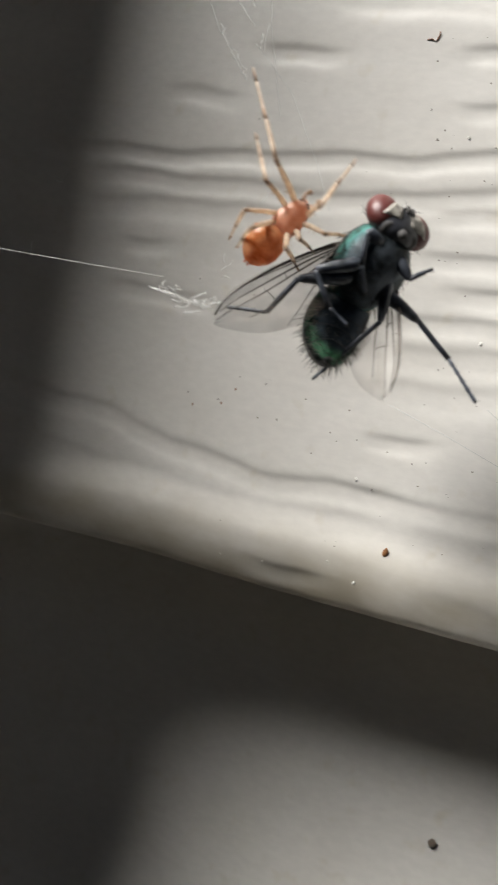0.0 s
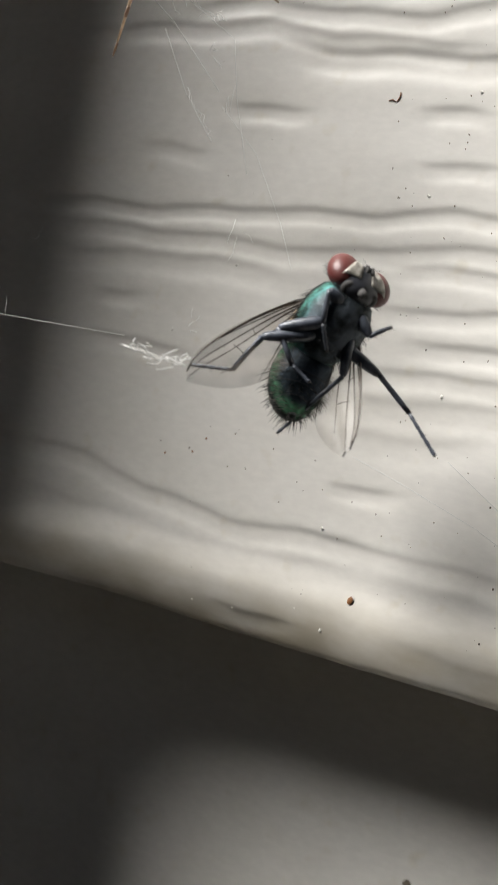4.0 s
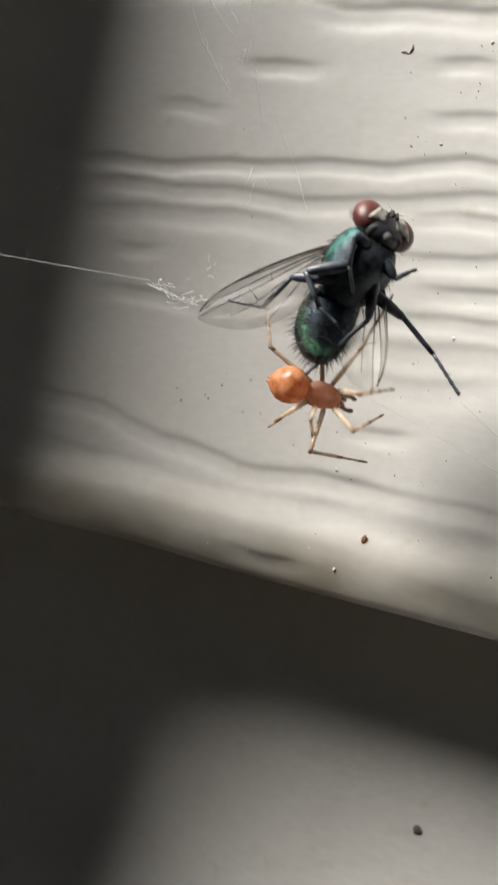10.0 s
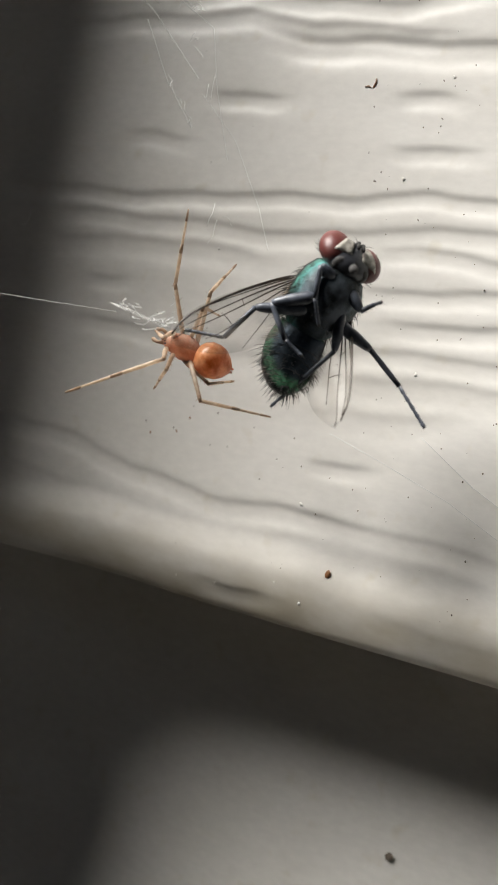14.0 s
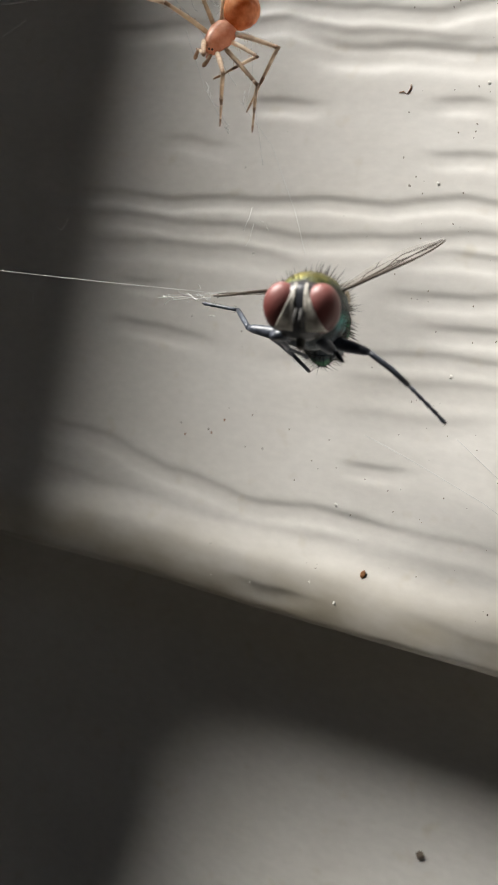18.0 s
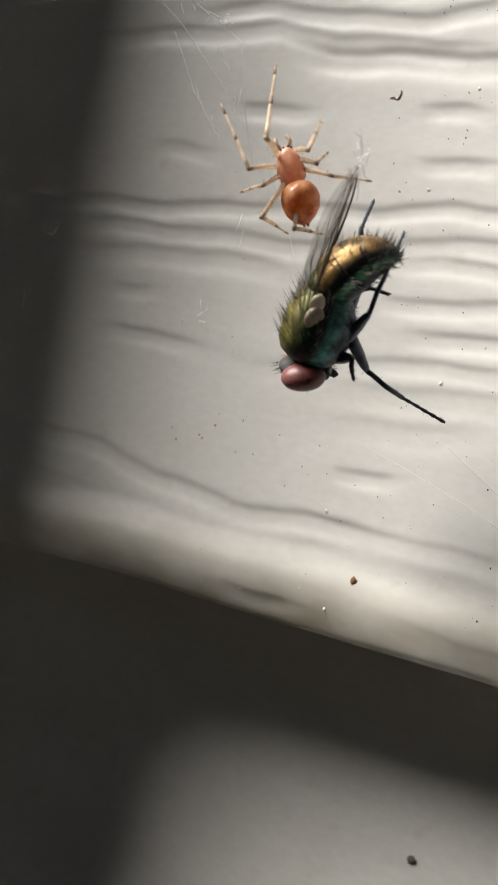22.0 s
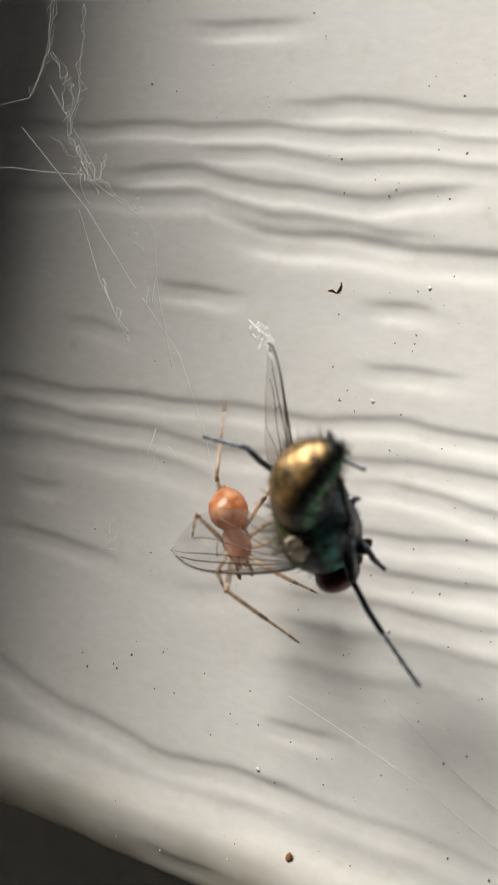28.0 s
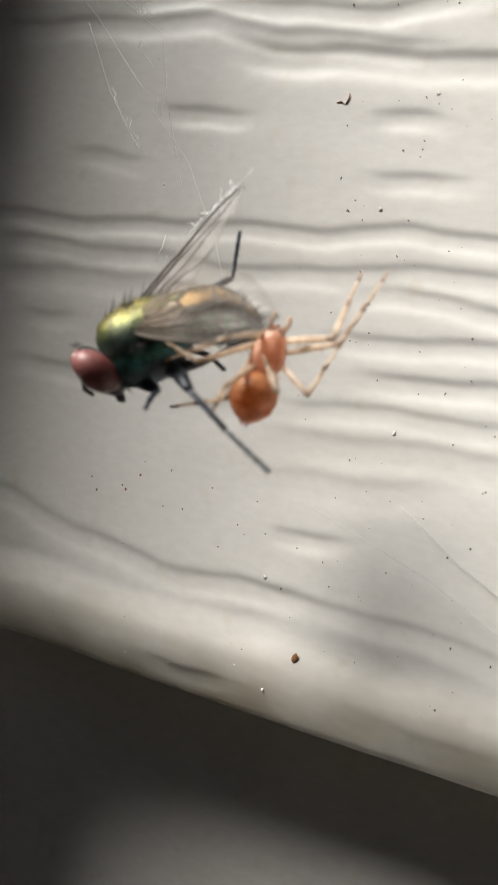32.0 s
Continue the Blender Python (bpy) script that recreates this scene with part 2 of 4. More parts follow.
def spike(bm, root, way, length, r):
    """A bristle of four sides that tapers to a point, in mm."""
    root, way = Vector(root), Vector(way).normalized()
    s = way.orthogonal().normalized()
    t = way.cross(s)
    bend = root + way * length * 0.55
    tip = bm.verts.new((root + way * length + Vector((-0.08, 0, 0.04)) * length) * MM)
    a = [bm.verts.new((root + (s * math.cos(k * math.tau / 4) + t * math.sin(k * math.tau / 4)) * r) * MM) for k in range(4)]
    b = [bm.verts.new((bend + (s * math.cos(k * math.tau / 4) + t * math.sin(k * math.tau / 4)) * r * 0.7) * MM) for k in range(4)]
    for k in range(4):
        bm.faces.new((a[k], a[(k + 1) % 4], b[(k + 1) % 4], b[k]))
        bm.faces.new((b[k], b[(k + 1) % 4], tip))


def ball(bm, c, r, u=16, v=10, wobble=0.0, rng=random):
    """An ellipsoid with half-axes r, in mm."""
    got = bmesh.ops.create_uvsphere(bm, u_segments=u, v_segments=v, radius=1.0)
    for w in got["verts"]:
        k = 1 + rng.uniform(-wobble, wobble)
        w.co = Vector((c[i] + w.co[i] * r[i] * k for i in range(3))) * MM
    return got["verts"]


# ---- siding ----
GROOVES = []


def groove(depth, width, *points):
    """A pressed wood-grain line through points (x, z) in mm."""
    GROOVES.append((depth, width, np.array(points, float)))


groove(0.10, 0.35, (-13.2, 39.4), (-9.8, 39.6), (-7.1, 39.4))
groove(0.12, 0.40, (-7.5, 35.5), (-4.1, 35.7), (2.8, 35.3), (16, 35.0))
groove(0.10, 0.32, (-24, 33.8), (-9.9, 34.3), (-4.4, 34.2), (3.0, 34.1), (16, 33.6))
groove(0.09, 0.30, (-12.3, 33.1), (-8.5, 33.1), (-4.1, 32.7), (3.2, 32.9), (14, 32.4))
groove(0.13, 0.36, (-16.3, 31.6), (-11.7, 32.0), (-6.7, 31.3), (-2.6, 31.1), (3.4, 32.0))
groove(0.12, 0.40, (-24, 30.2), (-11.1, 30.7), (-7.0, 30.0), (-2.4, 29.7), (1.6, 29.5))
groove(0.20, 0.50, (-9.0, 29.5), (-6.2, 29.1), (-2.2, 29.1), (4.0, 28.9), (16, 28.3))
groove(0.13, 0.34, (-12.7, 25.8), (-9.9, 26.0), (-7.6, 25.8))
groove(0.13, 0.32, (-1.4, 26.1), (0.5, 26.2), (2.3, 25.9))
groove(0.12, 0.32, (-1.1, 23.3), (1.3, 23.4), (3.6, 23.2))
groove(0.10, 0.34, (-17.7, 23.3), (-15.6, 23.4), (-13.2, 23.1))
groove(0.13, 0.32, (-27, 19.8), (-15.5, 19.7), (-9.0, 20.2), (-3.0, 20.4), (1.0, 20.9), (5.5, 20.9), (16, 20.4))
groove(0.12, 0.36, (-22, 18.4), (-10.2, 18.3), (-5.8, 18.1), (-0.2, 18.9), (5.8, 19.3), (15, 19.2))
groove(0.10, 0.45, (-22, 16.6), (-11.5, 17.1), (-6.9, 16.5))
groove(0.13, 0.34, (-1.4, 17.9), (1.3, 18.0), (6.1, 17.7), (16, 17.1))
groove(0.12, 0.34, (-1.7, 15.4), (2.0, 15.8), (6.4, 16.1), (14, 16.0))
groove(0.14, 0.36, (0.2, 13.8), (3.8, 14.2), (6.8, 14.3), (16, 14.0))
groove(0.10, 0.35, (-3.3, 11.9), (0.0, 12.4), (3.1, 12.4), (9, 12.8))
groove(0.09, 0.50, (-2.8, 10.6), (2.9, 11.0), (7.3, 11.2), (16, 11.0))
groove(0.10, 0.30, (-18.8, 14.4), (-15.6, 14.5))
groove(0.12, 0.35, (-19.5, 11.6), (-15.6, 11.8), (-13.8, 11.7), (-11.6, 11.2))
groove(0.07, 0.40, (-8.4, 10.9), (-4.4, 11.7))
groove(0.07, 0.50, (-3.3, 8.6), (1.0, 8.8), (5.6, 9.6))
groove(0.12, 0.32, (-2.4, 5.9), (1.4, 6.0))
groove(0.13, 0.42, (-28, 5.2), (-17.7, 4.4), (-13.0, 3.3), (-6.9, 2.6), (-2.4, 3.0), (1.0, 2.9))
groove(0.07, 0.40, (-3.0, 3.0), (2.4, 2.9), (7.0, 2.8), (16, 2.4))
groove(0.08, 0.60, (-24, 1.8), (-11.6, 1.2), (-6.6, 1.1), (-0.7, 1.7), (8, 1.4))
groove(0.12, 0.30, (-7.6, -2.0), (-4.9, -2.2), (-2.8, -2.2))
groove(0.08, 0.40, (2.5, -1.6), (6.5, -1.8), (10, -1.7))


def smooth_step(v, a, b):
    k = np.clip((v - a) / (b - a), 0, 1)
    return k * k * (3 - 2 * k)


def grain(x, z):
    """How far the face is pressed in at (x, z), arrays in mm."""
    x, z = np.asarray(x, float), np.asarray(z, float)
    h = np.zeros_like(x)
    for depth, width, p in GROOVES:
        zc = np.interp(x, p[:, 0], p[:, 1])
        span = p[-1, 0] - p[0, 0]
        ease = min(2.5, span * 0.4)
        ends = smooth_step(x, p[0, 0] - ease * 0.5, p[0, 0] + ease) * (1 - smooth_step(x, p[-1, 0] - ease, p[-1, 0] + ease * 0.5))
        d = zc - z + 0.10 * np.sin(x * 0.9 + p[0, 1]) + 0.04 * np.sin(x * 2.3 + p[0, 0])
        d = np.clip(d, -4, 8)
        h += 0.75 * depth * ends * (1 / (1 + np.exp(-d / (width * 0.21))) - 1 / (1 + np.exp(-(d - 2.6 * width) / (width * 0.36))))
    h += 0.007 * np.sin(z * 2.1 + 1.3 * np.sin(x * 0.16) + x * 0.05) * (0.5 + 0.5 * np.sin(x * 0.23 + z * 0.31))
    return h


COURSE = 104.0
LIP = -3.72


def flare(u):
    """The bead above the lip, u mm up from it."""
    return -0.26 * (1 - smooth_step(u, 2.9, 5.1)) + 0.10 * np.maximum(3.1 - u, 0) ** 2


def profile(fine):
    """The course's section from its top edge down round the lip to the underside: (y, z above the lip, how much grain shows)."""
    pts = []
    top = np.linspace(118, 52, 12)
    face = np.arange(52, 2.3, -0.13 if fine else -3.0)
    for u in np.concatenate([top, face]):
        pts.append((9.5 * float(smooth_step(u, 50, 86)) + float(flare(u)), u, 1.0))
    for u in np.linspace(2.2, 0.45, 15 if fine else 4):
        pts.append((float(flare(u)), u, 0.9))
    y1 = pts[-1][0]
    for k in range(1, 7):
        a0 = 0.48
        a = a0 + (math.pi / 2 - a0) * k / 6
        r = 0.45 / (1 - math.sin(a0))
        pts.append((y1 + r * (math.cos(a0) - math.cos(a)), r * (1 - math.sin(a)), 0.5))
    pts += [(y1 + 2.0, 0.05, 0), (10.8, 0.6, 0), (10.8, 1.4, 0), (y1 + 1.4, 1.2, 0)]
    return pts


def siding_course(xs, lip, fine, name="siding_course"):
    pts = profile(fine)
    y0 = np.array([p[0] for p in pts])[:, None]
    z = np.array([p[1] for p in pts])[:, None] + lip
    g = np.array([p[2] for p in pts])[:, None]
    X, Z = np.meshgrid(np.array(xs, float), z[:, 0])
    Y = y0 + (grain(X, Z) * g if fine else 0 * X)
    if fine:
        U = np.maximum(Z - lip, 0.45)
        sway = 0.32 * np.sin(X * 0.21 + 0.6) + 0.14 * np.sin(X * 0.52) + 0.04 * np.sin(X * 1.7)
        Y = Y + (flare(U + sway) - flare(U)) * (g > 0)
        Z = Z + 0.12 * np.sin(X * 0.31) * (1 - g)
    n, k = X.shape
    verts = np.stack([X, Y, Z], -1).reshape(-1, 3) * MM
    faces = [(i * k + j, i * k + j + 1, (i + 1) * k + j + 1, (i + 1) * k + j) for i in range(n - 1) for j in range(k - 1)]
    me = bpy.data.meshes.new(name)
    me.from_pydata(verts.tolist(), [], faces)
    me.polygons.foreach_set("use_smooth", [True] * len(me.polygons))
    me.materials.append(SIDING)
    me.flip_normals()
    return new(name, me)


wall = tagged(new("wall_front"), "cream lapped vinyl siding wall with embossed wood grain", "wall", kind="structure")
fine_xs = [-41.25 + 0.45 * k for k in range(150)]
coarse_xs = [27 + 30 * k for k in range(40)]
near = siding_course([-62, -55, -48] + fine_xs + coarse_xs, LIP, True)
near.parent = wall
tagged(near, "cream vinyl siding course with pressed wood grain and rounded lip")
low = siding_course([-62 + 2.0 * k for k in range(45)] + coarse_xs[1:], LIP - COURSE, False)
low.parent = wall
far_mesh = siding_course([-62, 300, 700, 1197], 0, False)
far_mesh.parent = wall
far_mesh.location.z = (LIP + COURSE) * MM
for k in [*range(2, 11), *range(-12, -1)]:
    c = new("siding_course", far_mesh.data)
    c.parent = wall
    c.location.z = (LIP + COURSE * k) * MM
bm = bmesh.new()
bmesh.ops.create_cube(bm, size=1)
bmesh.ops.scale(bm, vec=(1.4, 0.1, 2.6), verts=bm.verts)
bmesh.ops.translate(bm, vec=(0.55, 0.07, -0.05), verts=bm.verts)
part("sheathing", bm, SHEATH, wall, smooth=False)

# unseen post added at the wall's end; its edge shades the siding beside it
bm = bmesh.new()
out = [(-43.5, 14.0), (-43.5, -25.5), (-44.0, -26.0), (-128, -26.0), (-129, -25.0), (-129, 14.0)]
lo = [bm.verts.new((x * MM, y * MM, -1.38)) for x, y in out]
hi = [bm.verts.new((x * MM, y * MM, 1.22)) for x, y in out]
for k in range(len(out)):
    bm.faces.new((lo[k], lo[(k + 1) % len(out)], hi[(k + 1) % len(out)], hi[k]))
bm.faces.new(lo)
bm.faces.new(hi[::-1])
bmesh.ops.recalc_face_normals(bm, faces=bm.faces)
tagged(finish("shade_post", bm, POST, smooth=False), "unseen plain white post added to shade the siding beside it", "trim", kind="structure")

# unseen ground, kept near-black so it throws hardly any light on the wall
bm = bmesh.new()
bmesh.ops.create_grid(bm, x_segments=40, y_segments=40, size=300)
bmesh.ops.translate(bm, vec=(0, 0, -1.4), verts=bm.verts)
tagged(finish("ground", bm, GROUND), "unseen near-black ground added before the wall, holds bounce light down", "ground", kind="structure")

# unseen plain dark wall, added facing the siding to keep the low sky out
bm = bmesh.new()
bmesh.ops.create_cube(bm, size=1)
bmesh.ops.scale(bm, vec=(14, 0.2, 2.7), verts=bm.verts)
bmesh.ops.translate(bm, vec=(0, -2.6, -0.05), verts=bm.verts)
tagged(finish("sky_blocker", bm, BLOCKER, smooth=False), "unseen plain dark brown wall added to block the low sky", "wall", kind="structure")

# ---- fly ----
FLY_SIZE = 0.884


def fly_leg(parent, hip, knee, ankle, toe, thick=0.2):
    """A leg whose own origin is its hip; points in mm from the hip."""
    k, a, t = Vector(knee), Vector(ankle), Vector(toe)
    leg = part("leg", bmesh_tube([(0, 0, 0), k * 0.25, k * 0.6, k * 0.9, k], (thick * 0.8, thick * 1.15, thick * 1.05, thick * 0.75, thick * 0.5), 10), LEGBLACK, parent)
    leg.location = Vector(hip) * MM
    part("tibia", bmesh_tube([k, k.lerp(a, 0.15), k.lerp(a, 0.55) + Vector((0, 0, 0.06)), a], (thick * 0.5, thick * 0.46, thick * 0.48, thick * 0.42)), LEGBLACK, leg)
    steps, radii = [], []
    for i in range(5):
        for u, r in ((0.0, 0.26), (0.8, 0.36)):
            steps.append(a.lerp(t, (i + u) / 5))
            radii.append(thick * r)
    steps.append(t)
    radii.append(thick * 0.3)
    part("tarsus", bmesh_tube(steps, radii, 7), LEGBLACK, leg)
    bm = bmesh.new()
    d = (t - a).normalized()
    for s in (1, -1):
        spike(bm, t, d + d.orthogonal() * 0.7 * s, 0.16, thick * 0.2)
    rng = random.Random(int(hip[0] * 100 + hip[1] * 10))
    for p, q in ((Vector((0, 0, 0)), k), (k, a), (a, t)):
        w = (q - p).normalized()
        o = w.orthogonal().normalized()
        for _ in range(16):
            s = (o * rng.uniform(-1, 1) + w.cross(o) * rng.uniform(-1, 1)).normalized()
            spike(bm, p.lerp(q, rng.random()), s + w * 0.9, rng.uniform(0.15, 0.38), 0.012)
    tagged(part("leg_hairs", bm, HAIR, leg), kind="stuff")
    return leg


def bmesh_tube(points, radii, n=8):
    bm = bmesh.new()
    tube(bm, points, radii, n)
    return bm


def wing_edge(u):
    """Front and rear edge of a wing at u of its length, in mm across."""
    front = 0.55 * math.sin(math.pi * min(1, u * 1.02)) ** 0.55 + 0.15
    rear = -2.5 * math.sin(math.pi * (u * 0.80 + 0.10)) ** 0.8
    if u > 0.68:
        k = math.sqrt(max(0, 1 - ((u - 0.68) / 0.32) ** 3))
        front, rear = front * k - 0.55 * (1 - k), rear * k - 0.55 * (1 - k)
    return front, rear


def wing(parent, side):
    """A wing along its own x from the root; side 1: left, -1: right."""
    length, nx, ny = 8.2, 40, 14
    bm = bmesh.new()
    grid = []
    for i in range(nx + 1):
        u = i / nx
        f, r = wing_edge(u)
        row = []
        for j in range(ny + 1):
            v = j / ny
            y = f + (r - f) * v
            z = 0.06 * (math.sin(v * 15 + u * 3) + 0.5 * math.sin(v * 31 - u * 9)) * (0.4 + u) + 0.10 * math.sin(u * 7) * v - 0.25 * u * u * v
            row.append(bm.verts.new((u * length * MM, side * y * MM, z * MM)))
        grid.append(row)
    for i in range(nx):
        for j in range(ny):
            bm.faces.new((grid[i][j], grid[i + 1][j], grid[i + 1][j + 1], grid[i][j + 1]))
    w = part("wing", bm, WING, parent, "smoky transparent veined wing")

    def at(u, v):
        f, r = wing_edge(u)
        z = 0.06 * (math.sin(v * 15 + u * 3) + 0.5 * math.sin(v * 31 - u * 9)) * (0.4 + u) + 0.10 * math.sin(u * 7) * v - 0.25 * u * u * v
        return (u * length, side * (f + (r - f) * v), z)

    for u0, v0, u1, v1, r in ((0.0, 0.02, 0.97, 0.06, 0.075), (0.03, 0.1, 0.72, 0.05, 0.035), (0.03, 0.15, 0.93, 0.2, 0.04), (0.05, 0.2, 0.98, 0.42, 0.035),
                              (0.08, 0.3, 0.80, 0.66, 0.03), (0.08, 0.42, 0.62, 0.96, 0.028), (0.06, 0.5, 0.36, 0.93, 0.024)):
        pts = []
        for k in range(13):
            s = k / 12
            pts.append(at(u0 + (u1 - u0) * s, v0 + (v1 - v0) * (s ** 1.5)))
        part("vein", bmesh_tube(pts, [1.25 * r * (1 - 0.55 * k / 12) for k in range(13)], 5), VEIN, w)
    for u0, v0, u1, v1 in ((0.45, 0.17, 0.46, 0.29), (0.62, 0.26, 0.60, 0.5)):
        part("vein", bmesh_tube([at(u0, v0), at((u0 + u1) / 2, (v0 + v1) / 2), at(u1, v1)], (0.022, 0.022, 0.022), 5), VEIN, w)
    if side < 0:
        bm = bmesh.new()
        rng = random.Random(3)
        for c, spread, count in (((8.4, -0.35, 0.0), (0.35, 0.16, 0.12), 9), ((9.1, -0.8, 0.0), (0.4, 0.2, 0.14), 11), ((10.0, -1.3, 0.0), (0.35, 0.14, 0.1), 6)):
            tuft(bm, c, spread, count, rng, 0.024)
        for k in range(3):
            tube(bm, [(7.9, -0.1, 0.05 * k), (8.6, -0.6 + 0.15 * k, 0.1), (9.3, -0.75 - 0.1 * k, 0), (10.7, -1.6, 0.05)], (0.022, 0.02, 0.02, 0.014), 5)
        bm.transform(Matrix.Translation(Vector((-8.0, 0.1, 0)) * MM))
        fluff = part("silk_tuft", bm, SILK, w, "white silk fluff stuck to the wing tip")
        fluff.location = Vector((8.0, -0.1, 0)) * MM
    w.location = Vector((0.5, 1.25 * side, 1.0)) * MM
    return w


def build_fly():
    fly = tagged(new("fly"), "dead green bottle fly with red eyes hanging in spider silk", "fly")
    rng = random.Random(4)
    bm = bmesh.new()
    body_loft(bm, [(2.15, 0.0, 0.35, 0.4), (2.05, 0.02, 0.85, 0.95), (1.75, 0.05, 1.25, 1.35), (1.2, 0.05, 1.52, 1.62), (0.5, 0.05, 1.66, 1.72), (-0.3, 0.05, 1.64, 1.70),
                   (-1.0, 0.08, 1.45, 1.52), (-1.6, 0.15, 1.1, 1.2), (-2.0, 0.2, 0.75, 0.85), (-2.2, 0.2, 0.4, 0.45)])
    for v in bm.verts:
        v.co.y, v.co.z = v.co.y * 1.12, v.co.z * 1.10
    for v in bm.verts:
        # transverse suture and side plates
        x, y, z = v.co / MM
        if z > 0.6:
            v.co.z -= 0.10 * math.exp(-((x - 0.35) / 0.14) ** 2) * MM
        v.co.y *= 1 - 0.05 * math.exp(-((z + 0.2) / 0.2) ** 2)
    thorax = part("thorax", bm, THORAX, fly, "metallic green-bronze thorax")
    bm = bmesh.new()
    ball(bm, (-1.95, 0, 1.05), (0.75, 0.85, 0.42), 20, 12)
    part("scutellum", bm, THORAX, fly)
    # abdomen: four overlapping segments that curl under
    last = None
    for i, (a0, a1, w, h) in enumerate(((0.0, 0.34, 1.5, 1.32), (0.28, 0.62, 1.62, 1.36), (0.56, 0.85, 1.42, 1.2), (0.8, 1.05, 0.95, 0.85))):
        bm = bmesh.new()
        rings = []
        for k in range(9):
            s = a0 + (a1 - a0) * (0, 1 / 7, 2 / 7, 3 / 7, 4 / 7, 5 / 7, 6 / 7, 0.965, 1.0)[k]
            bend = 1.4 * s
            cx, cz = -1.75 - 3.95 * math.sin(bend) / 1.4, 0.15 - 3.95 * (1 - math.cos(bend)) / 1.4
            up = Vector((-math.sin(bend), 0, math.cos(bend)))
            taper = math.sin(math.pi * min(1, 0.28 + s * 0.68)) ** 0.6
            lip = 1.0
            rings.append(((cx, 0, cz), (0, 1, 0), up, 1.58 * taper * lip, 1.34 * taper * lip))
        ring_loft(bm, rings, 28)
        bmesh.ops.recalc_face_normals(bm, faces=bm.faces)
        c, sx, up, a, h2 = rings[4]
        own = Matrix.Translation(Vector(c) * MM) @ pose(0, 0, 0, 0, -math.degrees(1.4 * (a0 + a1) / 2), 0)
        bm.transform(own.inverted())
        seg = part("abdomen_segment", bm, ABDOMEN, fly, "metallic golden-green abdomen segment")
        seg.matrix_basis = own
        bm = bmesh.new()
        edge = [(cc, ss, uu, aa * 1.012, bb * 1.012) for cc, ss, uu, aa, bb in (rings[7], rings[8])]
        ring_loft(bm, edge, 28)
        bmesh.ops.recalc_face_normals(bm, faces=bm.faces)
        bm.transform(own.inverted())
        part("seam", bm, BLACK, seg, "black segment seam")
        if i >= 1:
            bm = bmesh.new()
            for _ in range(150 if i < 3 else 110):
                c, sx, up, a, b = rng.choice(rings[3:])
                th = rng.uniform(-math.pi, math.pi)
                p = Vector(c) + Vector(sx) * a * math.cos(th) + Vector(up) * b * math.sin(th)
                nrm = (Vector(sx) * math.cos(th) + Vector(up) * math.sin(th)).normalized()
                back = Vector((-1, 0, -0.5))
                long = rng.random() < 0.25
                spike(bm, p, nrm + back * rng.uniform(0.5, 1.2), rng.uniform(0.5, 0.85) if long else rng.uniform(0.18, 0.4), 0.018 if long else 0.013)
            tagged(part("abdomen_bristles", bm, HAIR, fly), kind="stuff")
    bm = bmesh.new()
    for _ in range(190):
        s = rng.uniform(0.1, 1.0)
        bend = 1.4 * s
        c = Vector((-1.75 - 3.95 * math.sin(bend) / 1.4, 0, 0.15 - 3.95 * (1 - math.cos(bend)) / 1.4))
        up = Vector((-math.sin(bend), 0, math.cos(bend)))
        taper = math.sin(math.pi * min(1, 0.28 + s * 0.68)) ** 0.6
        th = -math.pi / 2 + rng.choice((-1, 1)) * rng.uniform(0.9, 1.6)
        n = Vector((0, 1, 0)) * math.cos(th) + up * math.sin(th)
        p = c + Vector((0, 1, 0)) * 1.56 * taper * math.cos(th) + up * 1.32 * taper * math.sin(th)
        spike(bm, p, n + Vector((-0.45, 0, -0.3)), rng.uniform(0.35, 0.7), 0.012)
    tagged(part("abdomen_fuzz", bm, FUZZ, fly, "pale brown fuzz along the abdomen"), kind="stuff")
    bm = bmesh.new()
    ball(bm, (-4.45, 0, -2.05), (0.26, 0.28, 0.26), 16, 10, 0.03, rng)
    part("abdomen_tip", bm, TIP, fly, "pale glossy tip of the abdomen")
    # thorax bristles in rows
    bm = bmesh.new()
    for _ in range(250):
        x = rng.uniform(-1.7, 1.9)
        th = rng.uniform(-0.25, math.pi + 0.25)
        w = 1.79 * math.sqrt(max(0.1, 1 - (x / 2.3) ** 2))
        p = (x, w * math.cos(th), 0.05 + w * 1.02 * math.sin(th))
        big = rng.random() < 0.45
        spike(bm, p, (-0.9, math.cos(th), math.sin(th) * 1.3), rng.uniform(0.7, 1.15) if big else rng.uniform(0.25, 0.5), 0.022 if big else 0.012)
    for _ in range(300):
        x = rng.uniform(-1.5, 1.7)
        th = rng.uniform(math.pi, math.tau)
        w = 1.77 * math.sqrt(max(0.1, 1 - (x / 2.3) ** 2))
        spike(bm, (x, w * math.cos(th), 0.05 + w * math.sin(th)), (-0.2, math.cos(th), math.sin(th)), rng.uniform(0.2, 0.45), 0.012)
    tagged(part("thorax_bristles", bm, HAIR, fly), kind="stuff")
    bm = bmesh.new()
    for _ in range(320):
        x = rng.uniform(-1.8, 1.9)
        th = rng.uniform(0.05, math.pi - 0.05)
        w = 1.77 * math.sqrt(max(0.1, 1 - (x / 2.3) ** 2))
        spike(bm, (x, w * math.cos(th), 0.05 + w * 1.02 * math.sin(th)), (-1.0, math.cos(th) * 0.9, math.sin(th)), rng.uniform(0.25, 0.7), 0.014)
    tagged(part("thorax_fuzz", bm, FUZZ, fly, "pale grey-brown hairs over the thorax"), kind="stuff")
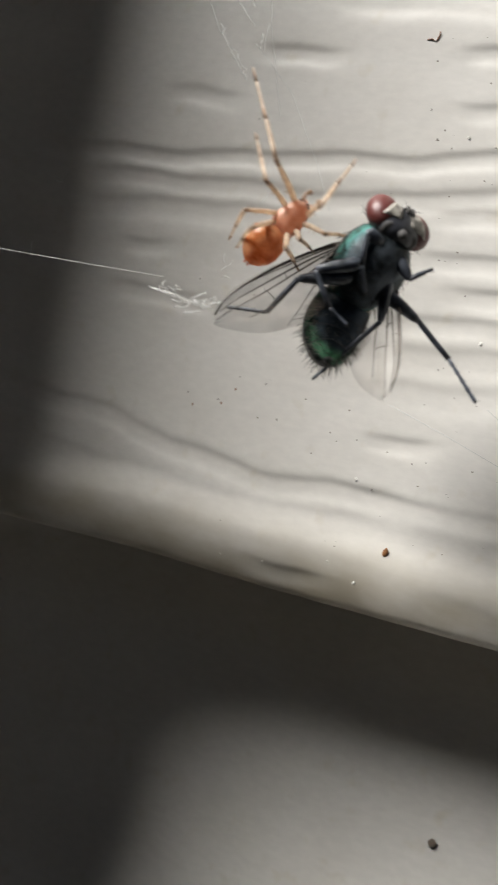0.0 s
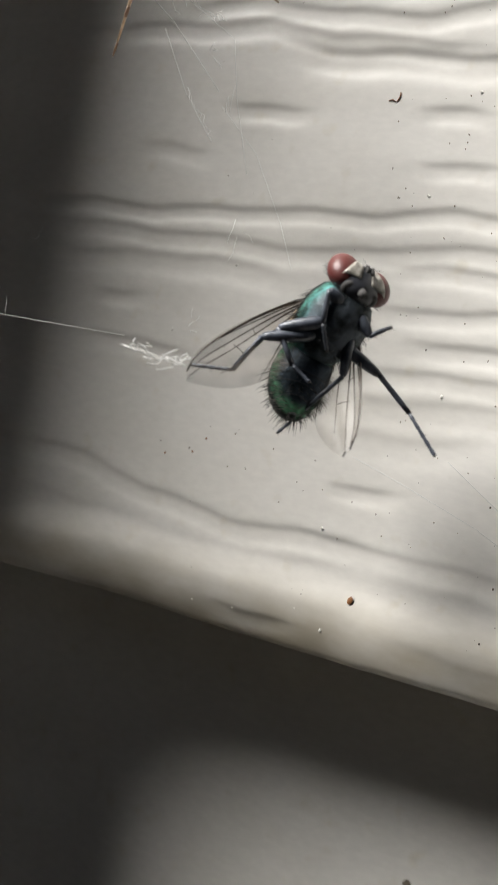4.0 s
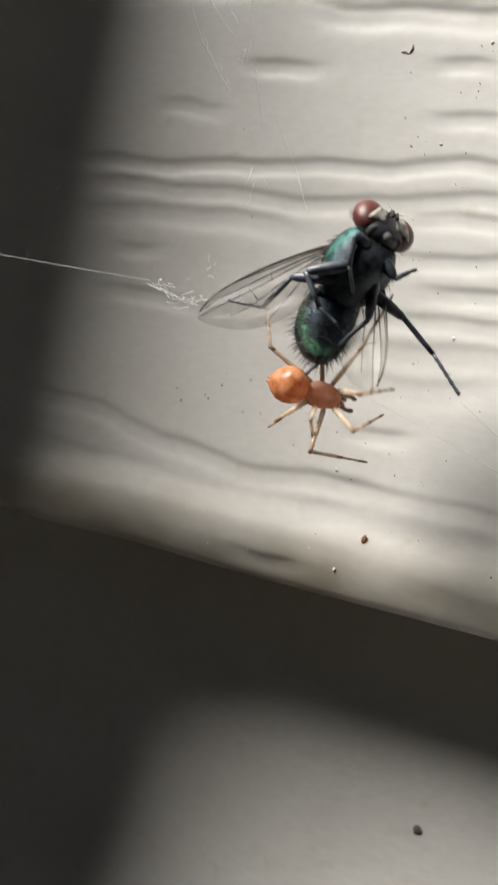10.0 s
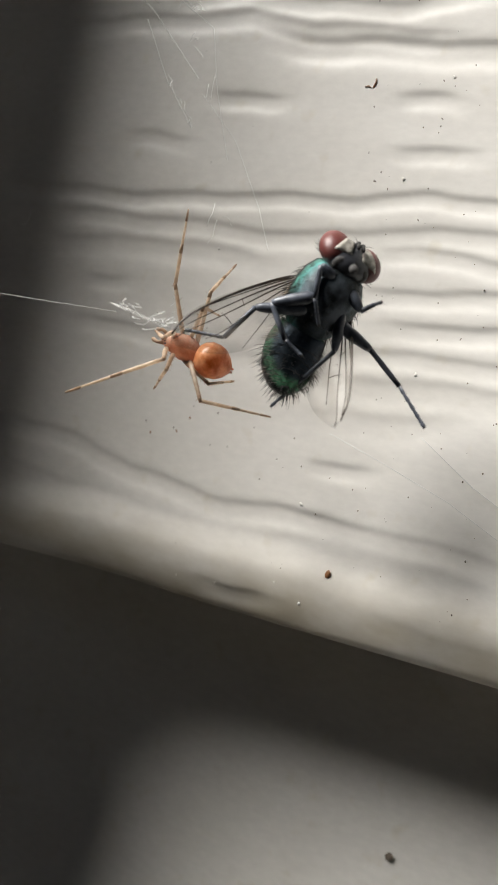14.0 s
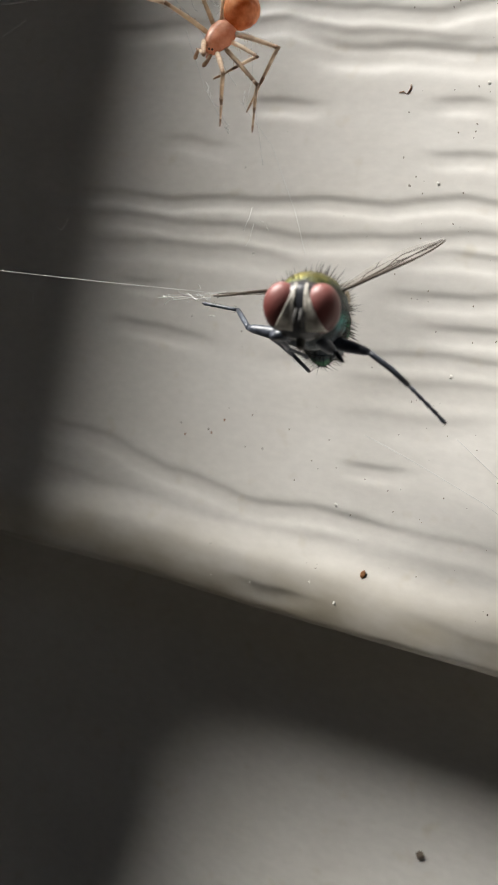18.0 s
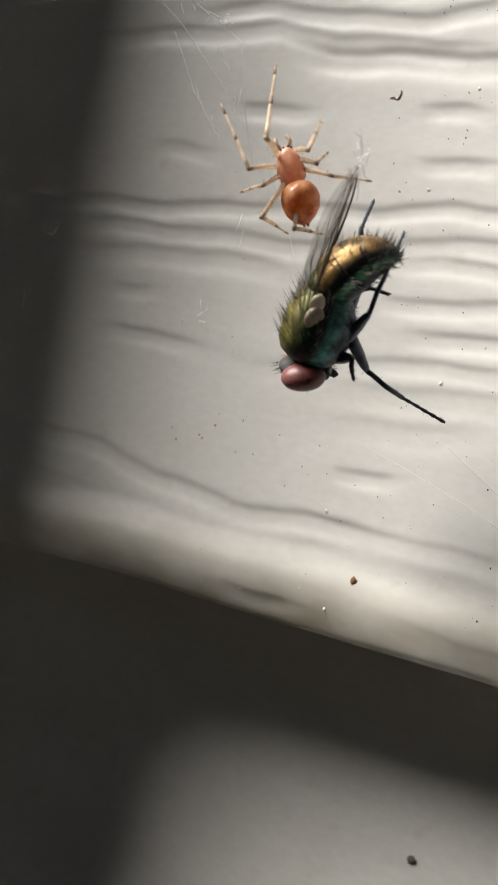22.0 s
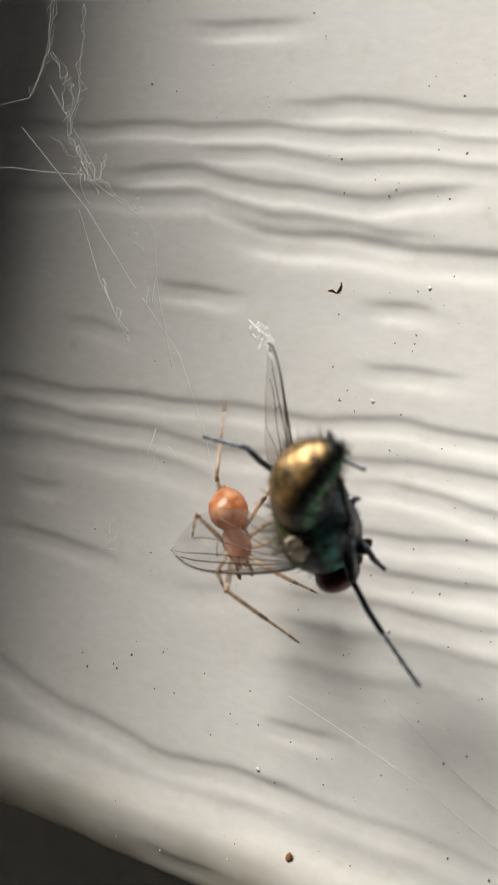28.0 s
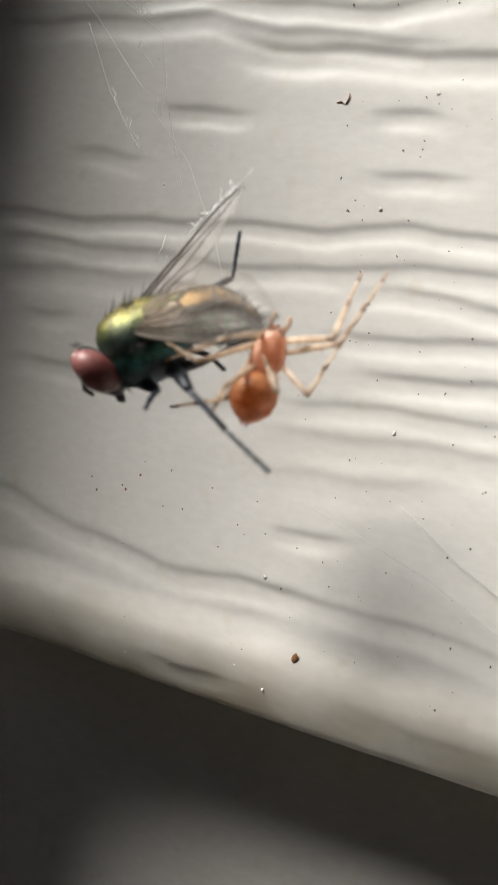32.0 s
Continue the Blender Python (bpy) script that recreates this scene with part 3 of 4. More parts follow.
    for s in (1, -1):
        bm = bmesh.new()
        ball(bm, (-0.60, s * 1.60, 0.74), (0.62, 0.15, 0.46), 18, 12, 0.07, rng)
        ball(bm, (-1.25, s * 1.50, 0.86), (0.52, 0.15, 0.36), 16, 10, 0.07, rng)
        part("calypter", bm, PALE, fly, "cream membranous calypter")
    # side plates of the thorax
    for s in (1, -1):
        for x, z, rx, rz in ((1.15, -0.35, 0.5, 0.62), (0.15, -0.45, 0.58, 0.6), (-0.75, -0.55, 0.5, 0.52)):
            bm = bmesh.new()
            ball(bm, (x, s * 1.10, z), (rx * 1.15, 0.42, rz * 0.9), 20, 12)
            part("side_plate", bm, THORAX, fly)
    bm = bmesh.new()
    ball(bm, (2.0, 0, -0.45), (0.62, 0.95, 0.85), 20, 14, 0.03, rng)
    part("prothorax", bm, THORAX, fly, "dark narrow neck plate behind the head")
    # head
    def front(y, z):
        """How far forward the skin of head and eyes lies."""
        a = 1 - (y / 1.25) ** 2 - ((z - 0.0) / 1.2) ** 2
        c = 1 - ((abs(y) - 0.80) / 0.78) ** 2 - ((z - 0.2) / 1.02) ** 2
        return max(2.55 + 0.66 * math.sqrt(max(a, 0)), 2.60 + 0.66 * math.sqrt(max(c, 0)))

    bm = bmesh.new()
    ball(bm, (2.55, 0, 0.0), (0.66, 1.25, 1.2), 28, 18)
    head = part("head", bm, BLACK, fly, "dark head with silvery face")
    neck = Vector((2.0, 0, 0.1)) * MM
    head.matrix_basis = Matrix.Translation(neck) @ pose(0, 0, 0, 0, 24, 0) @ Matrix.Scale(1.14, 4) @ Matrix.Translation(-neck)
    bm = bmesh.new()
    ball(bm, (2.3, 0, 0.1), (0.42, 1.30, 1.15), 28, 16)
    part("occiput", bm, GREY, head, "grey dusted back of head")
    for s in (1, -1):
        bm = bmesh.new()
        ball(bm, (0, 0, 0), (0.66, 0.78, 1.02), 30, 22)
        e = part("eye", bm, EYE, head, "dark red compound eye")
        e.location = Vector((2.60, s * 0.80, 0.2)) * MM
        bm = bmesh.new()
        rows = []
        for k in range(14):
            u = k / 13
            z = 1.22 - 1.85 * u
            y = 0.22 + 0.48 * u ** 1.3
            wd = 0.06 + 0.36 * u ** 1.2
            rows.append([bm.verts.new(Vector((front(y + wd * j, z) + 0.03, s * (y + wd * j), z)) * MM) for j in (-1, -0.5, 0, 0.5, 1)])
        for p, q in zip(rows, rows[1:]):
            for j in range(4):
                bm.faces.new((p[j], p[j + 1], q[j + 1], q[j]))
        bmesh.ops.recalc_face_normals(bm, faces=bm.faces)
        bmesh.ops.solidify(bm, geom=bm.faces[:], thickness=0.06 * MM)
        bmesh.ops.recalc_face_normals(bm, faces=bm.faces)
        part("face_stripe", bm, FACE, head, "silvery white face stripe")
        bm = bmesh.new()
        ball(bm, (2.55, s * 0.55, -0.82), (0.36, 0.34, 0.22), 16, 10)
        part("cheek", bm, GREY, head, "grey cheek")
        part("antenna", bmesh_tube([(3.2, s * 0.10, 0.35), (3.42, s * 0.12, 0.05), (3.40, s * 0.13, -0.35)], (0.06, 0.10, 0.08)), GREY, head)
        bm = bmesh.new()
        spike(bm, (3.40, s * 0.14, 0.05), (0.5, s * 0.8, -0.1), 0.55, 0.014)
        part("arista", bm, HAIR, head)
    bm = bmesh.new()
    ball(bm, (2.75, 0, -0.62), (0.34, 0.42, 0.40), 18, 12, 0.05, rng)
    part("mouth_edge", bm, GREY, head)
    part("proboscis", bmesh_tube([(2.7, 0, -0.80), (2.75, 0, -1.1), (2.85, 0, -1.3), (2.95, 0, -1.36)], (0.28, 0.2, 0.18, 0.16), 12), GREY, head, "short dark proboscis")
    bm = bmesh.new()
    for _ in range(70):
        th = rng.uniform(0, math.tau)
        spike(bm, (2.3 + rng.uniform(-0.15, 0.1), 1.4 * math.cos(th), 0.1 + 1.2 * math.sin(th)), (0.3, math.cos(th), math.sin(th)), rng.uniform(0.2, 0.5), 0.013)
    tagged(part("head_bristles", bm, HAIR, head), kind="stuff")
    for x, y in ((1.25, 0.45), (1.25, -0.45), (0.35, 0.55), (0.35, -0.55), (-0.45, 0.5), (-0.45, -0.5)):
        bm = bmesh.new()
        ball(bm, (x, y, -1.15), (0.34, 0.30, 0.40), 14, 10)
        part("coxa", bm, LEGBLACK, fly)
    # legs: the left hind one is stretched out and held by silk
    stretched = fly_leg(fly, (-0.4, 0.55, -1.2), (2.4, -0.5, 0.75), (4.8, -0.4, 0.5), (7.2, 0, 0), 0.30)
    trailing = fly_leg(fly, (-0.5, -0.6, -1.2), (-1.55, -2.4, 0.48), (-3.7, -2.9, 0.3), (-4.5, -4.6, 0.9), 0.31)
    fly_leg(fly, (0.3, -0.65, -1.35), (-1.56, -1.91, 0.39), (-2.7, -0.6, -0.6), (-2.9, 0.3, -1.4), 0.32)
    fly_leg(fly, (0.3, 0.65, -1.35), (-2.0, 0.75, -0.4), (-4.0, 0.05, -0.55), (-6.0, -0.7, -0.7), 0.27)
    fly_leg(fly, (1.3, 0.5, -1.2), (-0.6, 0.9, -0.7), (0.05, 1.25, -0.95), (0.3, 1.4, -1.1), 0.29)
    fly_leg(fly, (1.3, -0.5, -1.2), (0.3, -0.95, -0.1), (-1.2, -0.5, -0.6), (-2.2, 0.3, -0.9), 0.30)
    wings = wing(fly, -1), wing(fly, 1)
    for ob in fly.children_recursive:
        ob.data.transform(Matrix.Scale(FLY_SIZE, 4))
        ob.location = ob.location * FLY_SIZE
    return fly, *wings, stretched, trailing


# ---- spider ----
SPIDER_SIZE = 0.950
HIP_X, HIP_Y = (0.75, 0.3, -0.15, -0.55), (0.45, 0.55, 0.55, 0.4)
UPPER, LOWER = (3.1, 2.6, 2.0, 2.8), (5.0, 3.8, 3.0, 4.2)


def build_spider():
    spider = tagged(new("spider"), "small translucent orange house spider on silk threads", "spider")
    bm = bmesh.new()
    body_loft(bm, [(1.05, 0.0, 0.2, 0.18), (0.95, 0.05, 0.38, 0.34), (0.7, 0.08, 0.48, 0.44), (0.3, 0.08, 0.62, 0.46), (-0.1, 0.05, 0.70, 0.44), (-0.5, 0.02, 0.62, 0.38), (-0.85, 0.0, 0.36, 0.26), (-1.0, 0, 0.14, 0.14)], 24)
    part("carapace", bm, RUST, spider, "rusty orange carapace")
    bm = bmesh.new()
    body_loft(bm, [(-0.72, 0.1, 0.18, 0.18), (-0.80, 0.2, 0.47, 0.45), (-1.0, 0.3, 0.72, 0.73), (-1.35, 0.36, 0.90, 0.92), (-1.75, 0.30, 0.94, 0.95), (-2.15, 0.17, 0.83, 0.83), (-2.48, 0.02, 0.55, 0.55), (-2.70, -0.08, 0.22, 0.22)], 28)
    part("abdomen", bm, ORANGE, spider, "glossy round orange abdomen")
    for s in (1, -1):
        part("spinneret", bmesh_tube([(-2.5, s * 0.08, -0.08), (-2.68, s * 0.09, -0.12), (-2.84, s * 0.1, -0.16)], (0.1, 0.09, 0.04)), RUST, spider)
        part("pedipalp", bmesh_tube([(0.95, s * 0.22, -0.05), (1.35, s * 0.35, 0.05), (1.6, s * 0.3, -0.15), (1.72, s * 0.28, -0.2)], (0.1, 0.09, 0.12, 0.05)), DUSK, spider, "dusky pedipalp")
        part("chelicera", bmesh_tube([(0.95, s * 0.13, -0.05), (1.2, s * 0.13, -0.3)], (0.14, 0.09)), RUST, spider)
    for x, y in ((0.98, 0.12), (0.98, -0.12), (0.9, 0.26), (0.9, -0.26), (0.82, 0.1), (0.82, -0.1)):
        bm = bmesh.new()
        ball(bm, (x, y, 0.36), (0.06, 0.06, 0.05), 8, 6)
        part("eye", bm, BLACK, spider, "tiny black eye")
    legs = []
    for i in range(8):
        k, s = i % 4, 1 if i < 4 else -1
        a, b = UPPER[k], LOWER[k]
        t = (0.74, 0.67, 0.64, 0.70)[k]
        upper = part("leg", bmesh_tube([(0, 0, 0), (0.25, 0, 0.03), (a * 0.45, 0, 0.10), (a * 0.8, 0, 0.05), (a, 0, 0)], [t * r for r in (0.12, 0.19, 0.18, 0.15, 0.13)], 10), AMBER, spider)
        upper.location = Vector((HIP_X[k], s * HIP_Y[k], 0)) * MM
        lower = part("shin", bmesh_tube([(0, 0, 0), (b * 0.12, 0, 0.04), (b * 0.4, 0, 0.05), (b * 0.5, 0, 0.02), (b * 0.75, 0, 0), (b * 0.86, 0, -0.02)], [t * r for r in (0.13, 0.145, 0.13, 0.105, 0.085, 0.065)], 10), AMBER, upper)
        lower.location = Vector((a, 0, 0)) * MM
        legs.append((upper, lower))
    # joint bands and hairs sit on the upper limb and the shin
    rng = random.Random(9)
    for i, (upper, lower) in enumerate(legs):
        k = i % 4
        a, b = UPPER[k], LOWER[k]
        part("foot", bmesh_tube([(b * 0.84, 0, -0.015), (b * 0.93, 0, -0.01), (b, 0, 0)], (0.066, 0.06, 0.03), 8), DUSK, lower, "dark tapering foot")
        part("shin_band", bmesh_tube([(b * 0.42, 0, 0.045), (b * 0.48, 0, 0.03), (b * 0.54, 0, 0.015)], [(0.74, 0.67, 0.64, 0.70)[k] * r for r in (0.131, 0.132, 0.108)], 10), DUSK, lower, "dark shin band")
        part("knee_band", bmesh_tube([(a * 0.9, 0, 0.03), (a * 0.97, 0, 0.01), (a * 1.03, 0, 0)], [(0.74, 0.67, 0.64, 0.70)[k] * r for r in (0.145, 0.145, 0.134)], 10), DUSK, upper, "dark knee band")
        bm = bmesh.new()
        for _ in range(16):
            th = rng.uniform(0, math.tau)
            spike(bm, (a * rng.uniform(0.2, 1), 0.11 * math.cos(th), 0.11 * math.sin(th)), (0.8, math.cos(th), math.sin(th)), rng.uniform(0.15, 0.35), 0.009)
        tagged(part("leg_hairs", bm, DUSK, upper), kind="stuff")
    for ob in spider.children_recursive:
        ob.data.transform(Matrix.Scale(SPIDER_SIZE, 4))
        ob.location = ob.location * SPIDER_SIZE
    return spider, legs


# ---- silk ----
def thread(points, radius=0.02, sag=0.0, name="thread"):
    """A mesh thread through points in mm, hanging a little between them."""
    pts = []
    for p, q in zip(points, points[1:]):
        p, q = Vector(p), Vector(q)
        for k in range(8):
            u = k / 8
            pts.append(p.lerp(q, u) - Vector((0, 0, sag * 4 * u * (1 - u))))
    pts.append(Vector(points[-1]))
    return bmesh_tube(pts, [radius] * len(pts), 5)


def tuft(bm, c, spread, count, rng, radius=0.016):
    """A tangle of short curled fibres round c, in mm."""
    c = Vector(c)
    for _ in range(count):
        p = c + Vector([rng.gauss(0, 1) * s for s in spread])
        d = Vector([rng.gauss(0, 1) * s for s in spread])
        pts = []
        for k in range(6):
            pts.append(p.copy())
            d = d * 0.7 + Vector([rng.gauss(0, 0.5) * s for s in spread])
            p = p + d * 0.45
        tube(bm, pts, [radius] * 6, 4)


web = tagged(new("spider_web"), "loose tangle of fine white silk threads across the corner", "spider web")
rng = random.Random(12)


def silk(points, radius=0.018, sag=0.0):
    return part("thread", thread(points, radius, sag), SILK, web)


def tangle(c, spread, count, radius=0.014):
    bm = bmesh.new()
    tuft(bm, c, spread, count, rng, radius)
    return part("silk_tuft", bm, SILK, web, "white curled silk tuft")


silk([(-17.7, -6.0, 32.6), (-26.6, -6.6, 30.2), (-43.4, -12.36, 24.35)], 0.014)
silk([(-17.7, -6.0, 32.6), (-17.2, -6.0, 34.0), (-17.0, -6.2, 36.0), (-17.6, -6.5, 47.0)], 0.011)
silk([(-14.0, -6.0, 29.2), (-18.0, -6.0, 29.3), (-30.4, -6.2, 28.0), (-43.4, -11.63, 26.08)], 0.013, 0.05)
silk([(-16.6, -6.0, 33.2), (-13.6, -5.6, 29.6)], 0.013)
silk([(-13.9, -6.0, 29.2), (-11.0, -4.0, 27.6), (-10.6, -3.2, 24.8), (-10.0, -1.5, 21.5)], 0.012)
silk([(-23.2, -6.4, 37.0), (-20.9, -6.0, 31.8), (-20.5, -6.0, 30.9)], 0.014)
silk([(-28.0, -6.0, 25.4), (-24.7, -6.0, 27.5)], 0.012)
silk([(-18.6, -5.0, 31.6), (-14.2, -4.9, 28.0), (-11.0, -4.6, 24.6)], 0.018)
silk([(-21.2, -5.3, 12.4), (-20.9, -5.6, 11.8), (-20.7, -5.8, 11.2)], 0.008)
silk([(-1.2, -1.0, 7.5), (1.6, -0.8, 6.6), (5.5, -0.5, 5.2), (9.5, -0.02, 3.2)], 0.015)
silk([(3.5, -0.25, 8.2), (6.5, -0.15, 6.2), (10.0, -0.02, 4.4)], 0.018)
silk([(-11.5, -3.0, 24.5), (-9.0, -3.0, 22.1), (-6.9, -3.0, 18.6), (-5.6, -3.6, 16.2)], 0.011)
silk([(-15.2, -4.0, 28.1), (-13.3, -4.0, 24.8), (-11.2, -4.0, 22.2)], 0.014)
def chain(points, jitter, strands=2, radius=0.012):
    """Slack strands that run from knot to knot, each with its own kinks."""
    for _ in range(strands):
        pts = []
        for p, q in zip(points, points[1:]):
            p, q = Vector(p), Vector(q)
            for k in range(5):
                pts.append(p.lerp(q, k / 5) + Vector([rng.gauss(0, jitter) for _ in range(3)]) * (k > 0))
        pts.append(Vector(points[-1]))
        part("strand", bmesh_tube(pts, [radius * rng.uniform(0.7, 1.4) for _ in pts], 4), SILK, web)


chain([(-18.2, -5.2, 40.0), (-17.8, -5.1, 35.4), (-16.6, -5.0, 34.2), (-16.0, -5.0, 33.2), (-15.9, -5.0, 31.3), (-14.2, -5.0, 29.3)], 0.16, 3, 0.013)
chain([(-16.2, -5.2, 37.5), (-16.0, -5.0, 35.0), (-15.7, -5.0, 33.4), (-15.9, -5.0, 31.6)], 0.16, 2, 0.011)
chain([(-15.2, -5.0, 30.9), (-14.0, -5.0, 29.4), (-12.2, -4.9, 28.5), (-11.4, -4.8, 28.2)], 0.12, 2, 0.012)
chain([(-14.2, -6.0, 29.3), (-13.6, -6.0, 28.9), (-13.0, -6.0, 29.2), (-12.9, -6.0, 30.2)], 0.08, 2, 0.012)
chain([(-17.6, -6.0, 32.7), (-17.3, -6.0, 33.9), (-16.9, -6.0, 35.3)], 0.07, 2, 0.012)
chain([(-13.2, -4.0, 25.0), (-12.6, -4.0, 24.0), (-11.6, -4.0, 22.9), (-11.2, -4.0, 22.2)], 0.10, 2, 0.011)
for c, spread, count, r in (((-13.7, -6.0, 29.4), (0.4, 0.3, 0.35), 4, 0.012), ((-16.1, -5.2, 33.2), (0.25, 0.2, 0.5), 4, 0.011), ((-15.0, -5.0, 30.4), (0.35, 0.3, 0.4), 4, 0.011),
                            ((-11.2, -3.0, 24.6), (0.10, 0.15, 0.5), 3, 0.013), ((-12.8, -3.0, 27.3), (0.2, 0.2, 0.2), 3, 0.012), ((-12.0, -4.8, 28.4), (0.3, 0.2, 0.2), 3, 0.012),
                            ((-20.9, -6.0, 31.6), (0.15, 0.1, 0.25), 3, 0.011), ((-10.8, -3.2, 12.8), (0.3, 0.2, 0.3), 4, 0.013), ((-21.1, -4.0, 16.2), (0.2, 0.2, 0.4), 3, 0.010),
                            ((-18.0, -1.0, -4.6), (0.3, 0.3, 0.4), 3, 0.005), ((-23.5, -6.0, 11.6), (0.15, 0.15, 0.4), 2, 0.010), ((-9.0, -3.6, 17.6), (0.3, 0.2, 0.6), 3, 0.010)):
    tangle(c, spread, count, r)

# the main thread, taut from the added post to the wing until it snaps and swings down
TIE, THREAD_RUN = Vector((-43.4, -13.89, 11.7)), Vector((34.5, 7.29, 0.0))
main_thread = tagged(finish("silk_thread", thread([(0, 0, 0), THREAD_RUN], 0.014, 0.25), SILK), "single taut white silk thread tied to the added shade post", "silk thread")
main_thread.location = TIE * MM

# ---- specks on the siding ----
def crumb(name, r, material, seed, wobble=0.25, u=8, v=6):
    """An irregular grain of dirt with half-axes r, sunk a little into the face."""
    rng = random.Random(seed)
    bm = bmesh.new()
    ball(bm, (0, -r[1] * 0.6, 0), r, u, v, wobble, rng)
    return finish(name, bm, material)


def at_wall(x, z, deep=0.0, spin=0.0):
    return Matrix.Translation(Vector((x, deep + float(flare(z - LIP)) + float(grain(np.array([x]), np.array([z]))[0]), z)) * MM) @ pose(0, 0, 0, 0, spin, 0)


small = tagged(crumb("dirt_speck", (0.04, 0.015, 0.048), DIRT, 1), "tiny dark dirt speck stuck on the siding", "dirt speck", "specks on the siding")
long_ = tagged(crumb("dirt_speck", (0.033, 0.015, 0.07), DIRT, 2), "tiny dark elongated dirt speck on the siding", "dirt speck", "specks on the siding")
tan = tagged(crumb("dirt_speck", (0.055, 0.013, 0.075), SEED, 3), "small reddish brown speck on the siding", "dirt speck", "specks on the siding")
grit = tagged(crumb("grit_grain", (0.08, 0.03, 0.10), CHALK, 5), "pale grit grain stuck on the siding", "grit", "specks on the siding")
fleck = tagged(crumb("grit_grain", (0.04, 0.02, 0.05), CHALK, 6), "tiny pale grit fleck on the siding lip", "grit", "specks on the siding")
first = {}
for kind, spots in ((small, ((0.6, 33.5), (-1.0, 31.5), (-2.6, 25.4), (1.2, 24.5), (0.3, 24.4), (-1.5, 21.9), (1.2, 21.2), (0.4, 15.8), (3.3, 20.0), (-1.6, 16.5), (2.9, 15.3))),
                    (small, ((-5.9, 7.0), (-8.4, 5.5), (-4.2, 5.5), (-5.0, 4.2), (-2.7, 5.4), (-1.0, 5.1), (3.4, 5.0), (0.9, 3.7), (7.0, 9.6), (6.9, 12.1), (-0.6, 18.6), (5.2, 11.4))),
                    (long_, ((1.2, 24.9), (-2.4, 22.9), (1.0, 19.5), (-1.8, 21.4), (0.9, 26.9), (-1.4, 3.0), (-7.3, 5.6), (-8.3, 7.4), (-1.3, 31.2), (4.4, 13.6))),
                    (tan, ((-3.9, 32.8), (1.9, 33.4), (-15.0, 36.2), (-12.4, 5.5), (-10.7, 5.9), (-10.0, 6.8))),
                    (grit, ((-0.22, 21.6), (2.5, 11.4), (-2.3, 3.35), (-12.3, 0.7), (1.4, 27.1), (-1.3, -2.0), (0.9, -2.4), (4.2, -1.9))),
                    (fleck, ((3.0, -2.9), (3.4, -3.05), (5.1, -2.6), (6.3, -3.0), (1.9, -2.8), (-6.5, -2.2), (-9.0, -2.4), (7.8, -2.7), (-2.9, -1.2), (0.1, -2.95)))):
    for i, (x, z) in enumerate(spots):
        m = at_wall(x, z, 0.0, (i * 47) % 90 - 45)
        if kind.name not in first:
            first[kind.name] = True
            kind.matrix_basis = m
        else:
            copy_thing(kind, m)

# fine dust past counting
rng = random.Random(21)
bm = bmesh.new()
for _ in range(330):
    x, z = rng.uniform(-14, 14), rng.uniform(-1.0, 42)
    if rng.random() > 0.35 + 0.65 * smooth_step(x, -6, 3):
        continue
    r = rng.choice((0.02, 0.025, 0.03, 0.045))
    p = at_wall(x, z).translation / MM
    ball(bm, (p.x, p.y - r * 0.3, p.z), (r * rng.uniform(0.7, 1.3), r * 0.35, r * rng.uniform(0.7, 1.5)), 6, 4, 0.2, rng)
tagged(finish("siding_dust", bm, DIRT), "scattered fine dark dust on the siding", "dust", kind="stuff")

seed = tagged(crumb("seed", (0.15, 0.05, 0.23), SEED, 8, 0.06, 14, 10), "small oval brown seed stuck on the siding", "seed")
seed.matrix_basis = at_wall(0, 0, 0.0, 10)

bm = bmesh.new()
tube(bm, [(0.22, -0.02, 0.32), (0.24, -0.03, 0.12), (0.18, -0.03, -0.06), (0.10, -0.02, -0.2)], (0.025, 0.042, 0.038, 0.018), 8)
twig = finish("bark_crumb", bm, SEED)
tagged(twig, "curved dark brown crumb of bark on the siding", "debris")
twig.matrix_basis = at_wall(-3.0, 26.6)
bm = bmesh.new()
tube(bm, [(-0.34, -0.02, -0.14), (-0.12, -0.03, -0.08), (0.06, -0.02, -0.2)], (0.02, 0.036, 0.018), 8)
flake = tagged(finish("bark_crumb", bm, SEED), "pale brown crumb of bark on the siding", "debris")
flake.matrix_basis = at_wall(-3.0, 26.6)

spot = tagged(crumb("dirt_blob", (0.26, 0.1, 0.28), DIRT, 11, 0.12, 14, 10), "round dark blob of dirt on the lower siding course", "dirt speck")
spot.matrix_basis = Matrix.Translation(Vector((5.14, 9.47, -18.4)) * MM)

# ---- movement ----
fly, wing_right, wing_left, stretched, trailing = build_fly()
spider, spider_legs = build_spider()
THREAD_ROWS = []
TRAIL_ROWS = []
FLY_ROWS, WING_ROWS, LEG_ROWS, SPIDER_ROWS, LIMB_ROWS = [], ([], []), [], [], [([], []) for _ in range(8)]


def turn(az, el, twist=0.0):
    """A turn that lays x along azimuth and elevation, in degrees."""
    return Euler((0, 0, radians(az))).to_matrix() @ Euler((0, radians(-el), 0)).to_matrix() @ Euler((radians(twist), 0, 0)).to_matrix()


def fly_key(t, place_mm, turns, wings=None, leg=None):
    FLY_ROWS.append((t, pose(*[v * MM for v in place_mm], *turns)))
    if wings:
        for rows, ob, a in ((WING_ROWS[0], wing_right, wings[:3]), (WING_ROWS[1], wing_left, wings[3:])):
            rows.append((t, Matrix.Translation(ob.location) @ turn(*a).to_4x4()))
    if leg:
        LEG_ROWS.append((t, Matrix.Translation(stretched.location) @ turn(*leg).to_4x4()))


